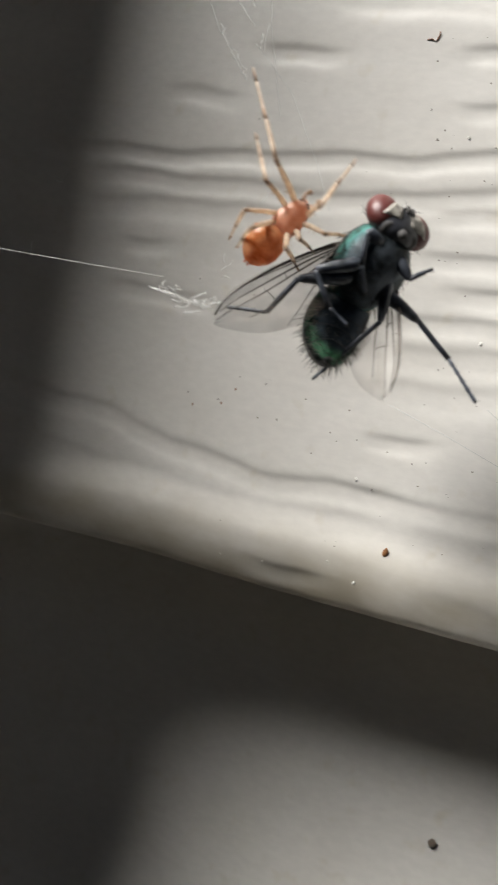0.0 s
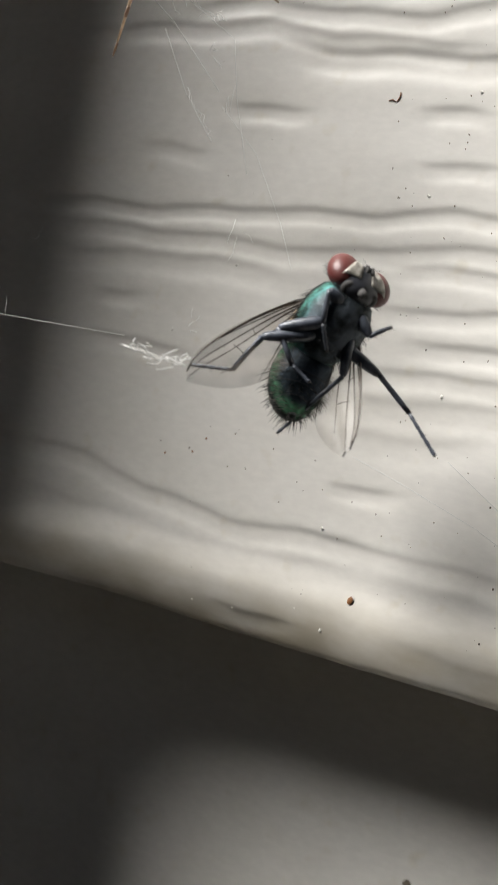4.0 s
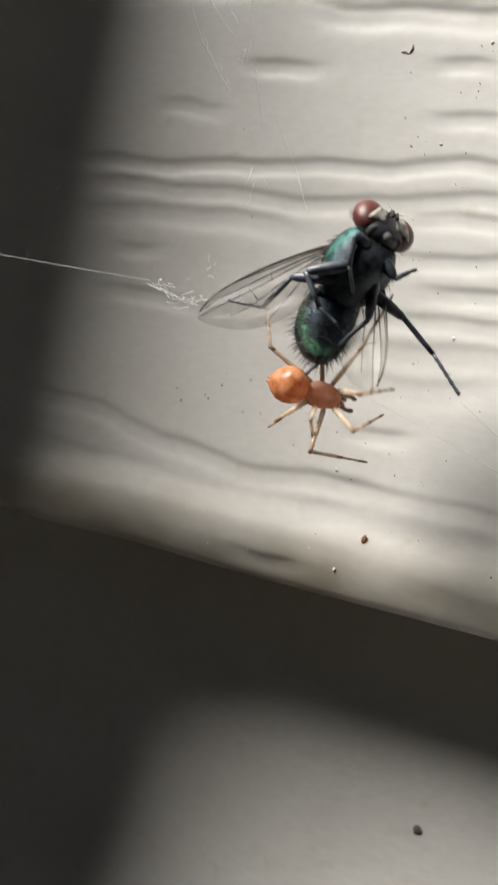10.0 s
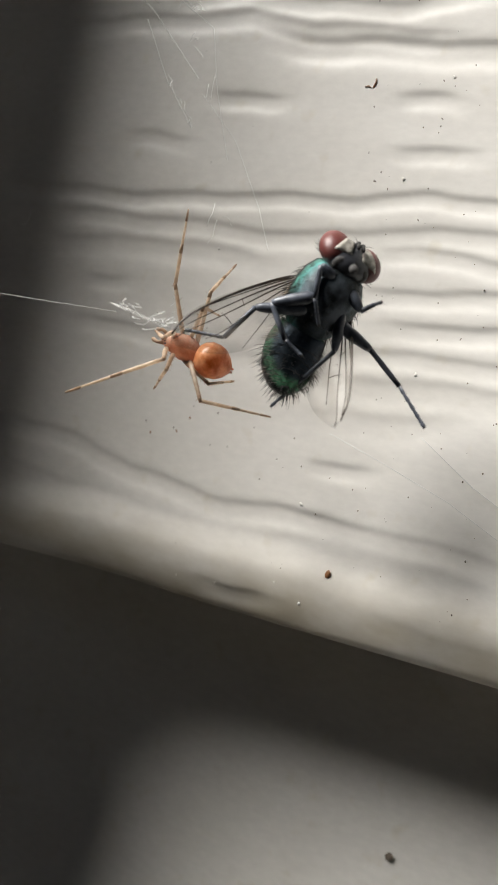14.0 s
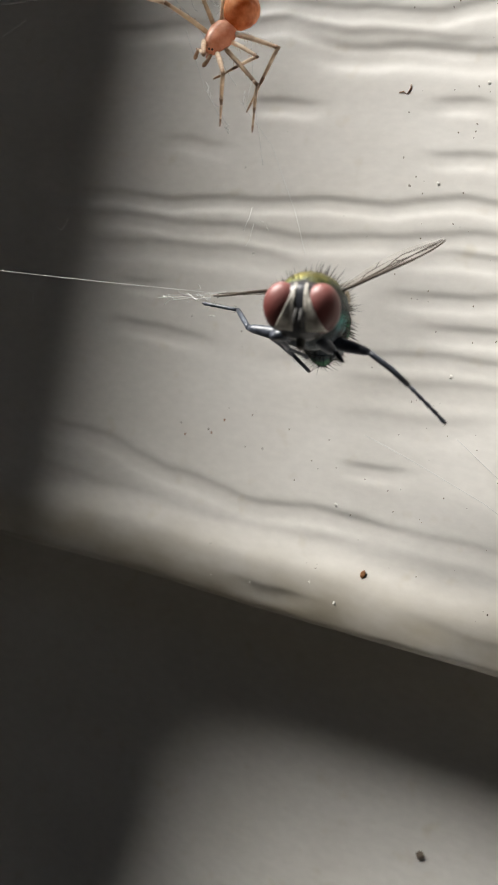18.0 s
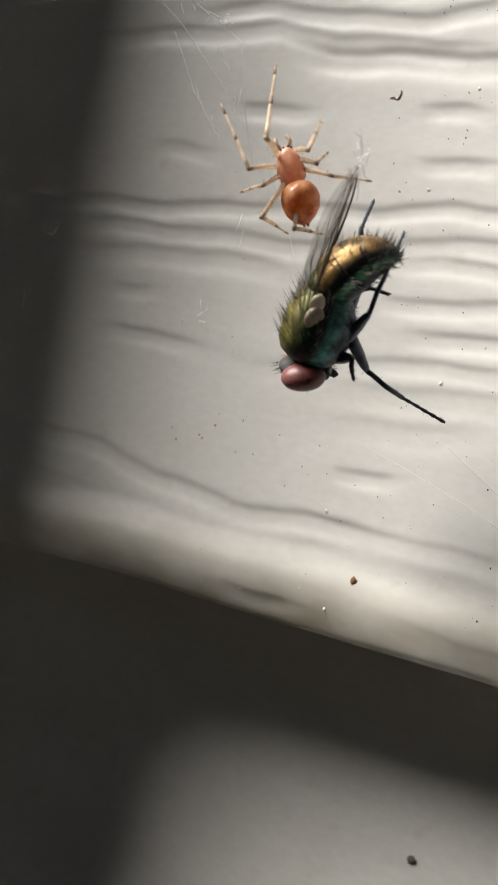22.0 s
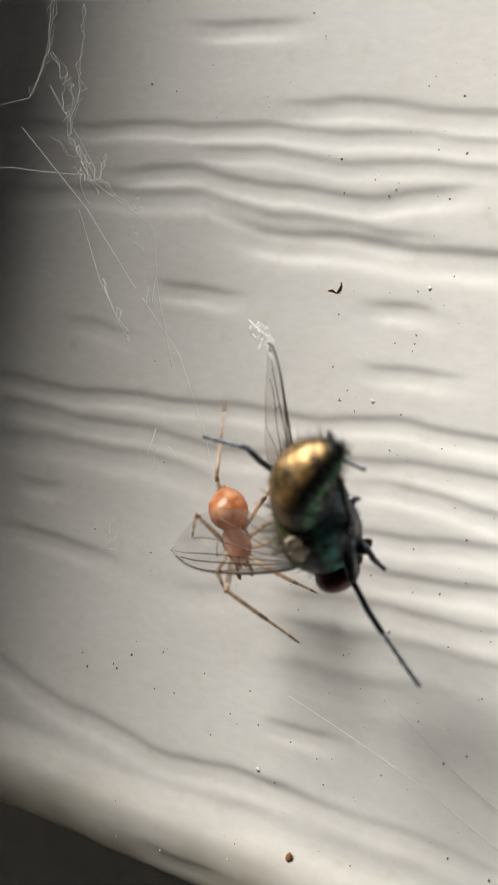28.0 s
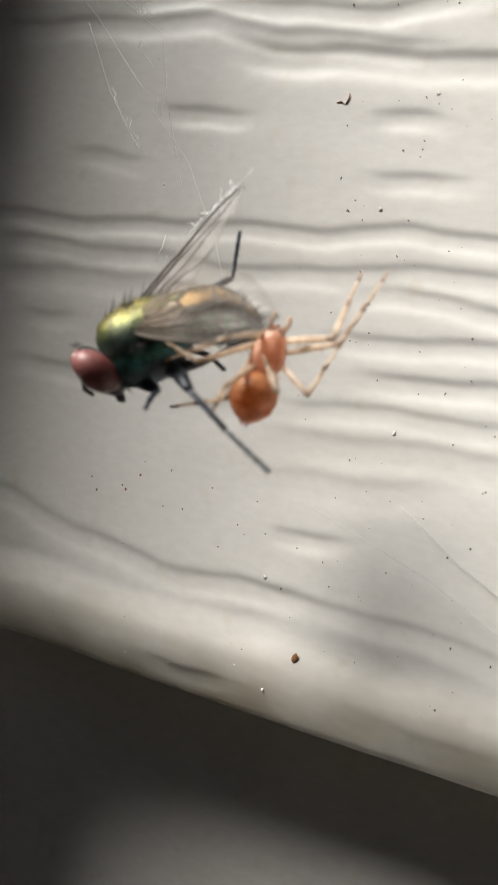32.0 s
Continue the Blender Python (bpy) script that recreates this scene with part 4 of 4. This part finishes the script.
def thread_key(t, x, y, z):
    """Runs the taut thread from the post to its end at (x, y, z) mm."""
    end = Vector((x, y, z))
    way = (end - TIE).normalized()
    m = THREAD_RUN.rotation_difference(way).to_matrix().to_4x4()
    m.translation = (end - way * THREAD_RUN.length) * MM
    THREAD_ROWS.append((t, m))


def trail_key(t, *turns):
    TRAIL_ROWS.append((t, Matrix.Translation(trailing.location) @ pose(0, 0, 0, *turns)))


def spider_key(t, place_mm, turns, left, right):
    SPIDER_ROWS.append((t, pose(*[v * MM for v in place_mm], *turns)))
    for i, (rows_a, rows_b) in enumerate(LIMB_ROWS):
        a = (left if i < 4 else right)[4 * (i % 4):4 * (i % 4) + 4]
        up, down = turn(*a[:2]), turn(*a[2:])
        rows_a.append((t, Matrix.Translation(spider_legs[i][0].location) @ up.to_4x4()))
        rows_b.append((t, Matrix.Translation(spider_legs[i][1].location) @ (up.transposed() @ down).to_4x4()))


def eased(rows):
    """Rows with steps in between wherever the turn is large, from 0 to 32 s."""
    rows = sorted(rows, key=lambda r: r[0])
    if rows[0][0] > 0:
        rows.insert(0, (0.0, rows[0][1]))
    if rows[-1][0] < 32:
        rows.append((32.0, rows[-1][1]))
    done = [rows[0]]
    for (t0, m0), (t1, m1) in zip(rows, rows[1:]):
        q0, q1 = m0.to_quaternion(), m1.to_quaternion()
        n = int(q0.rotation_difference(q1).angle // radians(65)) + 1
        if q0.rotation_difference(q1).angle > math.pi:
            q1.negate()
        for k in range(1, n + 1):
            u = k / n
            done.append((t0 + (t1 - t0) * u, Matrix.LocRotScale(m0.translation.lerp(m1.translation, u), q0.slerp(q1, u), None)))
    return done


def keys():
    fly_key(0, (-2.33, -6.96, 12.93), (-43, -66, -12), wings=(-141, -19, -141, 168, -56, -121), leg=(109, -31))
    fly_key(1, (-2.81, -7.05, 12.78), (-43, -66, -12), wings=(-141, -36, -140, 168, -56, -121), leg=(109, -31))
    fly_key(2, (-2.23, -6.94, 12.83), (-43, -66, -13), wings=(-141, -18, -141, 168, -56, -121), leg=(109, -31))
    fly_key(3, (-2.15, -6.94, 12.86), (-42, -66, -13), wings=(-138, -23, -140, 168, -56, -121), leg=(109, -31))
    fly_key(4, (-2.04, -6.94, 13.25), (-42, -66, -12), wings=(-139, -26, -140, 168, -56, -121), leg=(109, -31))
    fly_key(4.5, (-2.53, -6.86, 14.08), (-42, -66, -11), wings=(-139, -26, -140, 168, -56, -121), leg=(109, -31))
    fly_key(6.5, (-2.10, -6.63, 14.35), (-39, -65, -14), wings=(-138, -14, -139, 168, -56, -121), leg=(109, -31))
    fly_key(7, (-1.88, -6.70, 14.43), (-39, -65, -13), wings=(-138, -18, -139, 168, -56, -121), leg=(109, -31))
    fly_key(8, (-1.97, -6.64, 14.06), (-39, -65, -14), wings=(-143, -4, -139, 168, -56, -121), leg=(109, -31))
    fly_key(9, (-1.78, -6.65, 13.91), (-41, -65, -12), wings=(-142, -2, -139, 168, -56, -121), leg=(109, -31))
    fly_key(10, (-1.60, -6.83, 12.81), (-40, -66, -14), wings=(-142, -2, -139, 168, -56, -121), leg=(109, -31))
    fly_key(11, (-1.56, -6.93, 12.67), (-41, -66, -12), wings=(-136, -17, -139, 168, -56, -121), leg=(109, -31))
    fly_key(12, (-1.69, -6.85, 13.12), (-42, -66, -12), wings=(-139, -11, -139, 168, -56, -121), leg=(109, -31))
    fly_key(13, (-1.20, -6.89, 13.12), (-42, -66, -10), wings=(-142, -2, -139, 168, -56, -121), leg=(109, -31))
    fly_key(14, (-1.08, -6.91, 13.43), (-42, -66, -11), wings=(-135, -21, -138, 168, -56, -121), leg=(109, -31))
    fly_key(14.5, (-1.57, -6.88, 13.51), (-42, -66, -11), wings=(-135, -21, -138, 168, -56, -121), leg=(109, -31))
    fly_key(16.5, (-1.55, -8.64, 13.36), (13, -34, -65), wings=(-147, 15, -71, 53, -74, 39))
    fly_key(17, (-1.87, -10.62, 13.43), (10, -3, -71), wings=(-146, -6, 142, 150, 13, -3), leg=(82, -40))
    fly_key(17.5, (-2.22, -10.52, 12.77), (8, 3, -79), wings=(-136, 1, 175, 137, 27, 175))
    fly_key(18, (-2.20, -10.49, 12.25), (6, 3, -81), wings=(-136, 1, 175, 137, 27, 175), leg=(89, -30))
    fly_key(19, (-1.87, -10.50, 12.46), (7, 0, -80), wings=(-134, 5, 175, 142, 16, 177), leg=(89, -36))
    fly_key(20, (-1.90, -10.56, 12.22), (10, -3, -71), wings=(-153, 8, -5, 132, 12, 5), leg=(80, -40))
    fly_key(21, (-1.76, -10.60, 12.32), (10, -3, -70), wings=(-153, 9, -5, 135, 10, 4), leg=(81, -42))
    fly_key(21.5, (-2.61, -8.45, 13.03), (-3, 41, -124), wings=(-153, 9, -5, 135, 10, 4))
    fly_key(22, (-1.94, -8.42, 12.50), (109, 114, -41), wings=(180, -1, 153, 179, 5, -30), leg=(20, -67))
    fly_key(23, (-1.42, -8.41, 11.55), (109, 114, -41), wings=(-172, 3, 143, -166, 9, -41), leg=(-6, -70))
    fly_key(24, (-1.98, -8.41, 12.02), (109, 114, -41), wings=(-176, 3, 153, 180, 11, -26), leg=(10, -68))
    fly_key(25, (-1.63, -8.40, 12.29), (-73, 65, 132), wings=(-167, 1, 157, -174, 7, -25), leg=(11, -64))
    fly_key(25.5, (-1.40, -8.29, 13.21), (-78, 65, 125), wings=(-160, -1, 159, -162, 6, -19), leg=(-2, -60))
    fly_key(27.5, (-0.18, -6.60, 15.95), (-122, 34, 79), wings=(-132, -11, 35, -64, 50, 18), leg=(64, -12))
    fly_key(28, (0.05, -6.60, 16.08), (-121, 33, 79), wings=(-125, -6, 37, -55, 61, 13), leg=(56, -11))
    fly_key(28.5, (0.12, -6.59, 15.26), (-121, 33, 79), wings=(-140, -11, 40, -67, 53, 15), leg=(44, -10))
    fly_key(29, (-0.29, -6.59, 15.27), (-122, 33, 79), wings=(-144, -13, 34, -69, 54, 18), leg=(24, -3))
    fly_key(29.5, (-0.72, -7.01, 14.62), (-105, 51, 94), wings=(-138, -5, 37, -53, 40, -3), leg=(-23, 7))
    fly_key(30, (-4.39, -7.40, 12.50), (-58, 61, 143), wings=(-156, 3, 179, -68, 15, -2), leg=(-53, -0))
    fly_key(30.5, (-6.89, -8.92, 13.30), (-9, 36, -147), wings=(-162, 11, -162, -66, 29, 128))
    fly_key(31, (-4.55, -8.91, 13.82), (-4, 44, -145), wings=(174, 22, -164, 105, -6, -141), leg=(73, -44))
    fly_key(31.5, (-4.32, -8.91, 13.25), (10, 72, -143), wings=(174, 22, -164, 105, -6, -141))
    fly_key(32, (-6.10, -8.88, 13.08), (-5, 38, -146), wings=(175, 24, -158, 119, -13, -141), leg=(101, -44))
    trail_key(27.5, -39, 14, -11)
    trail_key(28, -41, 15, -9)
    trail_key(28.5, -39, 9, -6)
    trail_key(29, -45, 4, -8)
    trail_key(29.5, -41, -6, -8)
    trail_key(30, -43, -12, -6)
    trail_key(31, -61, -5, -27)
    trail_key(32, -61, -9, -28)
    thread_key(0, -11.09, -8.96, 11.04)
    thread_key(1, -11.80, -9.05, 10.88)
    thread_key(2, -11.03, -8.95, 10.99)
    thread_key(3, -11.10, -8.96, 10.92)
    thread_key(4, -11.22, -8.95, 11.14)
    thread_key(4.5, -12.12, -8.87, 11.68)
    thread_key(6.5, -12.09, -8.71, 11.37)
    thread_key(7, -11.88, -8.75, 11.52)
    thread_key(8, -11.76, -8.70, 11.28)
    thread_key(9, -11.46, -8.68, 11.16)
    thread_key(10, -10.97, -8.87, 10.77)
    thread_key(11, -10.89, -8.94, 10.73)
    thread_key(12, -11.19, -8.87, 11.00)
    thread_key(13, -10.73, -8.88, 11.09)
    thread_key(14, -10.60, -8.93, 11.34)
    thread_key(14.5, -11.29, -8.90, 11.33)
    thread_key(16.5, -7.11, -8.89, 12.22)
    thread_key(17, -8.29, -8.88, 12.35)
    thread_key(17.5, -8.34, -8.85, 12.70)
    thread_key(18, -8.30, -8.84, 12.78)
    thread_key(19, -8.02, -8.86, 13.13)
    thread_key(20, -7.48, -8.83, 12.37)
    thread_key(21, -6.93, -8.85, 12.71)
    spider_key(0, (-5.77, -8.53, 14.33), (85, -55, 24),
               (94, 65, 58, -18, 113, 65, 54, -38, 143, 37, 175, -71, 177, 59, 123, -80),
               (-109, 80, 14, -41, -97, 60, -16, -63, -130, 64, -40, -71, -143, 63, -48, -78))
    spider_key(1, (-7.51, -8.63, 16.59), (-80, -75, -170),
               (7, 79, -6, -46, 134, 58, 41, -54, 115, -2, -132, -76, 127, 27, -150, -71),
               (-1, 87, 12, -6, -103, -2, -140, -63, -116, 7, 79, -72, -138, 37, -109, -77))
    spider_key(2, (-8.11, -8.52, 16.57), (80, -74, 29),
               (106, 66, 9, -44, 158, 63, 24, -43, 147, -6, -157, -57, 172, 52, -143, -77),
               (-49, 50, -25, -44, -82, -2, -77, -51, -122, 38, 90, -82, -140, 41, -166, -73))
    spider_key(2.5, (-10.43, -8.53, 18.87), (-46, -86, 156),
               (35, 31, 18, -18, 70, 31, 75, -27, 110, 31, 100, -27, 145, 31, 135, -27),
               (-35, 31, -18, -18, -70, 31, -75, -27, -110, 31, -100, -27, -145, 31, -135, -27))
    spider_key(3, (-12.93, -8.53, 25.10), (-86, -50, -162),
               (35, 31, 18, -18, 70, 31, 75, -27, 121, 37, -47, -78, 137, 25, -143, -64),
               (-35, 31, -18, -18, -70, 31, -75, -27, -135, 8, -89, -72, -149, 13, 6, -79))
    spider_key(4, (-13.52, -8.52, 30.61), (-86, -61, -163),
               (35, 31, 18, -18, 70, 31, 75, -27, 110, 31, 100, -27, 145, 31, 135, -27),
               (-35, 31, -18, -18, -70, 31, -75, -27, -110, 31, -100, -27, -145, 31, -135, -27))
    spider_key(4.5, (-14.48, -8.44, 31.34), (-83, -73, -166),
               (35, 31, 18, -18, 70, 31, 75, -27, 110, 31, 100, -27, 145, 31, 135, -27),
               (-35, 31, -18, -18, -70, 31, -75, -27, -110, 31, -100, -27, -145, 31, -135, -27))
    spider_key(6.5, (-12.40, -8.28, 23.80), (-89, -50, -159),
               (-8, 75, -9, -41, 70, 31, 75, -27, 110, 31, 100, -27, 145, 31, 135, -27),
               (-35, 31, -18, -18, -70, 31, -75, -27, -110, 31, -100, -27, -145, 31, -135, -27))
    spider_key(7, (-8.84, -8.31, 19.33), (88, 66, 20),
               (19, 56, 17, -39, 52, 48, 1, -76, 87, 39, 171, -62, 121, 49, -157, -39),
               (-26, 70, -27, -73, -62, 51, -4, -66, -119, 33, 132, -66, -145, 12, 174, -56))
    spider_key(8, (-8.51, -7.73, 12.48), (-86, 77, -154),
               (87, 31, 79, -66, 109, 46, 68, -62, 125, 33, 149, -56, 176, 5, -139, -15),
               (-8, 54, -30, -43, -73, 66, -37, -60, -106, 47, -147, -67, -116, 68, -120, -74))
    spider_key(9, (-5.36, -3.32, 9.17), (87, 55, 20),
               (-66, 69, 4, -57, 104, 75, 107, -67, 123, 61, 114, -61, 140, 51, 119, -64),
               (-89, 77, 16, -50, -133, 62, 74, -76, -126, -1, -153, -23, 165, 2, 168, 5))
    spider_key(10, (-2.00, -6.83, 6.89), (88, 6, 20),
               (-12, 76, 31, -61, 70, 31, 75, -27, 110, 31, 100, -27, 157, 4, 109, -51),
               (-46, 65, 41, -62, -93, 28, 7, -35, -97, 63, -56, -65, -129, 45, -131, -85))
    spider_key(11, (-2.23, -5.73, 11.77), (53, -87, 58),
               (93, 80, -77, -66, 49, 15, 48, 18, 176, 20, -115, -56, -175, 24, -102, -68),
               (-109, 75, -165, -72, -122, 53, 178, -68, -149, 34, 170, -61, -156, 31, -129, -73))
    spider_key(12, (-4.00, -5.66, 13.20), (-72, -83, -177),
               (27, 85, -89, -65, 47, 11, 19, -26, 173, 25, -126, -54, -180, 25, -114, -67),
               (0, 67, -46, -58, -122, 43, 168, -65, -148, 21, 161, -58, -159, 24, -142, -72))
    spider_key(13, (-5.66, -6.53, 8.85), (-86, -57, -161),
               (76, 68, 0, -70, 63, 6, 10, -34, 110, 31, 100, -27, 144, 26, -142, -50),
               (-6, 14, -36, -28, -70, 31, -75, -27, -110, 31, -100, -27, -154, 37, -98, -67))
    spider_key(14, (-7.70, -6.88, 10.33), (-88, -15, -159),
               (127, 74, 45, 2, 109, 67, 60, -70, 162, 7, -138, -64, 132, 33, -166, -29),
               (97, 77, -21, -73, -56, 13, -76, 16, -91, 37, -151, -76, -80, 10, -94, -53))
    spider_key(14.5, (-7.01, -6.86, 9.92), (-80, -79, -168),
               (35, 31, 18, -18, 70, 31, 75, -27, 110, 31, 100, -27, 145, 31, 135, -27),
               (-35, 31, -18, -18, -70, 31, -75, -27, -110, 31, -100, -27, -145, 31, -135, -27))
    spider_key(16.5, (-8.19, -8.46, 20.05), (-83, -72, -165),
               (151, 68, 13, -50, 70, 31, 75, -27, 110, 31, 100, -27, 162, 9, 107, -81),
               (-164, 66, -10, -49, -70, 31, -75, -27, -110, 31, -100, -27, -154, -14, -134, -69))
    spider_key(17, (-8.92, -8.45, 22.75), (-87, -42, -160),
               (130, 77, -7, -62, 153, 39, -3, -81, 110, 31, 100, -27, 162, 15, 162, -84),
               (-137, 82, 4, -35, -122, 44, -23, -4, -126, 34, 26, -64, -139, 23, 150, -58))
    spider_key(18, (-10.34, -8.41, 25.28), (-86, 59, -154),
               (52, 47, 15, -82, 82, 5, 30, -74, 91, 25, -42, -40, 103, 23, 1, -55),
               (45, 53, -124, -60, -70, 31, -75, -27, -110, 31, -100, -27, -145, 31, -135, -27))
    spider_key(19, (-7.19, -8.43, 16.45), (79, 78, 12),
               (34, 67, 72, -82, 75, 52, 86, -72, 76, 63, 134, -67, 109, 61, 137, -62),
               (-53, 53, -83, -63, -56, 70, -30, -66, -63, 61, -105, -71, -153, 20, 165, -33))
    spider_key(20, (-7.99, -8.94, 13.19), (-87, 43, -156),
               (48, 71, -90, -80, 102, 68, 166, -81, 75, -8, 20, -1, 86, 29, 99, -75),
               (17, 55, -62, -70, 0, 63, -131, -72, -87, 66, 59, -64, -136, 17, -136, -20))
    spider_key(21, (-8.14, -8.96, 12.46), (-87, 48, -155),
               (28, 75, -89, -77, 102, 70, 155, -78, 86, -6, 115, 4, 98, -6, 155, -65),
               (23, 69, -67, -66, -59, 75, -34, -69, -87, 52, 21, -69, -140, 17, -139, -8))
    spider_key(22, (-4.60, -8.97, 19.23), (-85, -63, -162),
               (97, 77, -23, -27, 104, 51, 5, -16, 122, 48, 45, -66, 134, 31, -96, -69),
               (-175, 70, -35, -51, -166, 64, -43, -59, -136, 40, -94, -43, 155, 16, -84, -62))
    spider_key(23, (-4.09, -8.98, 17.26), (78, -78, 34),
               (133, 56, 44, -22, 150, 70, 69, -63, 139, 13, -163, -65, 170, 47, -51, -48),
               (61, 65, 27, -16, -114, 77, -13, -51, -117, 60, -35, -68, -145, 31, -135, -27))
    spider_key(24, (-5.27, -8.97, 14.96), (81, -74, 30),
               (149, 37, 27, 26, 90, 49, -6, -47, 154, 28, -128, -44, -178, -10, -88, -43),
               (46, 20, 26, -15, -132, 66, -22, -43, -136, 53, -42, -72, -149, 53, -85, -73))
    spider_key(25, (-5.09, -9.00, 15.01), (87, -49, 24),
               (-108, 68, -39, -78, 99, 26, 55, 21, 133, 41, 43, -62, -160, 30, -119, -81),
               (-152, 28, -42, -73, -153, 53, 17, -70, -173, 66, 24, -71, -136, 26, 62, -68))
    spider_key(25.5, (-6.42, -9.18, 18.58), (80, -88, 32),
               (14, 78, 53, -47, 70, 31, 75, -27, 110, 31, 100, -27, 145, 31, 135, -27),
               (-93, 67, -63, -84, -70, 31, -75, -27, -110, 31, -100, -27, -148, -1, -117, -77))
    spider_key(27.5, (-5.42, -3.53, 15.04), (-77, 86, -147),
               (52, 67, 67, -47, 123, 66, 69, -69, 139, 57, 112, -68, -176, 1, -153, 8),
               (32, 64, 63, -42, -97, 86, -1, -69, -113, 74, -11, -69, -143, 4, -180, -34))
    spider_key(28, (-4.39, -3.00, 14.11), (88, 65, 19),
               (64, 73, 39, -54, 105, 66, 80, -67, 119, 57, 97, -59, 135, 45, 133, -66),
               (-27, 74, 35, -28, -54, 77, -5, -64, -151, 14, -30, -62, 175, 1, 160, -28))
    spider_key(28.5, (-0.68, -5.70, 10.94), (89, 1, 20),
               (70, 78, -9, -76, 68, 66, 21, -82, 82, 54, 63, -77, 151, 39, 42, -79),
               (-87, 52, 2, -46, -102, 74, 6, -48, -105, 58, 159, -62, -143, 64, -59, -65))
    spider_key(29, (4.88, -9.46, 10.43), (89, -8, 20),
               (130, 68, -11, -67, 132, 31, 153, -70, 156, -10, 128, -61, 159, -6, 135, -47),
               (-116, 77, 14, -73, -157, 66, -28, -51, -143, 39, -45, -32, 172, 73, -70, -67))
    spider_key(30, (1.41, -9.53, 10.47), (87, -38, 21),
               (-64, 81, -11, -65, 23, 74, 45, -68, 77, 36, 60, -37, 126, 62, 136, -60),
               (-29, 66, -130, -62, -95, 37, -49, 13, -87, 38, 4, -47, -125, 71, -143, -71))
    spider_key(31, (0.76, -9.45, 13.28), (77, -82, 34),
               (82, 81, -1, -73, 120, 55, 45, -68, 140, 1, 80, -22, 111, 74, 47, -74),
               (-21, 62, 20, -68, -19, 77, -119, -68, -121, 7, -14, -28, -133, 50, 140, -46))
    spider_key(32, (-0.84, -9.43, 13.26), (75, -81, 35),
               (132, 61, 117, -58, 130, 25, 74, -49, 168, 0, 115, -38, 154, 60, 160, -73),
               (-80, 60, -6, -46, -67, 43, -15, -20, -123, 38, -14, -26, -158, 71, 35, -55))


def motions():
    keys()
    walk(fly, eased(FLY_ROWS))
    walk(wing_right, eased(WING_ROWS[0]))
    walk(wing_left, eased(WING_ROWS[1]))
    fluff = [c for c in wing_right.children if c.name.startswith("silk_tuft")][0]
    tip = Matrix.Translation(fluff.location)
    walk(fluff, eased([(0, tip @ pose(0, 0, 0, 0, 0, -22)), (21.2, tip @ pose(0, 0, 0, 0, 0, -22)), (22.0, tip @ pose(0, 0, 0, 178, 0, 25)), (30.1, tip @ pose(0, 0, 0, 178, 0, 25)), (30.5, tip @ pose(0, 0, 0, 178, 0, 165)), (32, tip @ pose(0, 0, 0, 178, 0, 165))]))
    walk(stretched, eased(LEG_ROWS))
    # the right hind leg is stuck to the right wing and goes with it
    rest = WING_ROWS[0][0][1].to_3x3().inverted()
    walk(trailing, eased([(t, Matrix.Translation(trailing.location) @ (m.to_3x3() @ rest).to_4x4()) for t, m in WING_ROWS[0] if t < 26] + TRAIL_ROWS))
    walk(spider, eased(SPIDER_ROWS))
    fallen = Matrix.Translation(TIE * MM) @ pose(0, 0, 0, 0, 82, 0)
    last = THREAD_ROWS[-1][1]
    walk(main_thread, eased(THREAD_ROWS + [(21.3, last), (21.9, fallen), (32, fallen)]))
    for (upper, lower), (rows_a, rows_b) in zip(spider_legs, LIMB_ROWS):
        walk(upper, eased(rows_a))
        walk(lower, eased(rows_b))


motions()
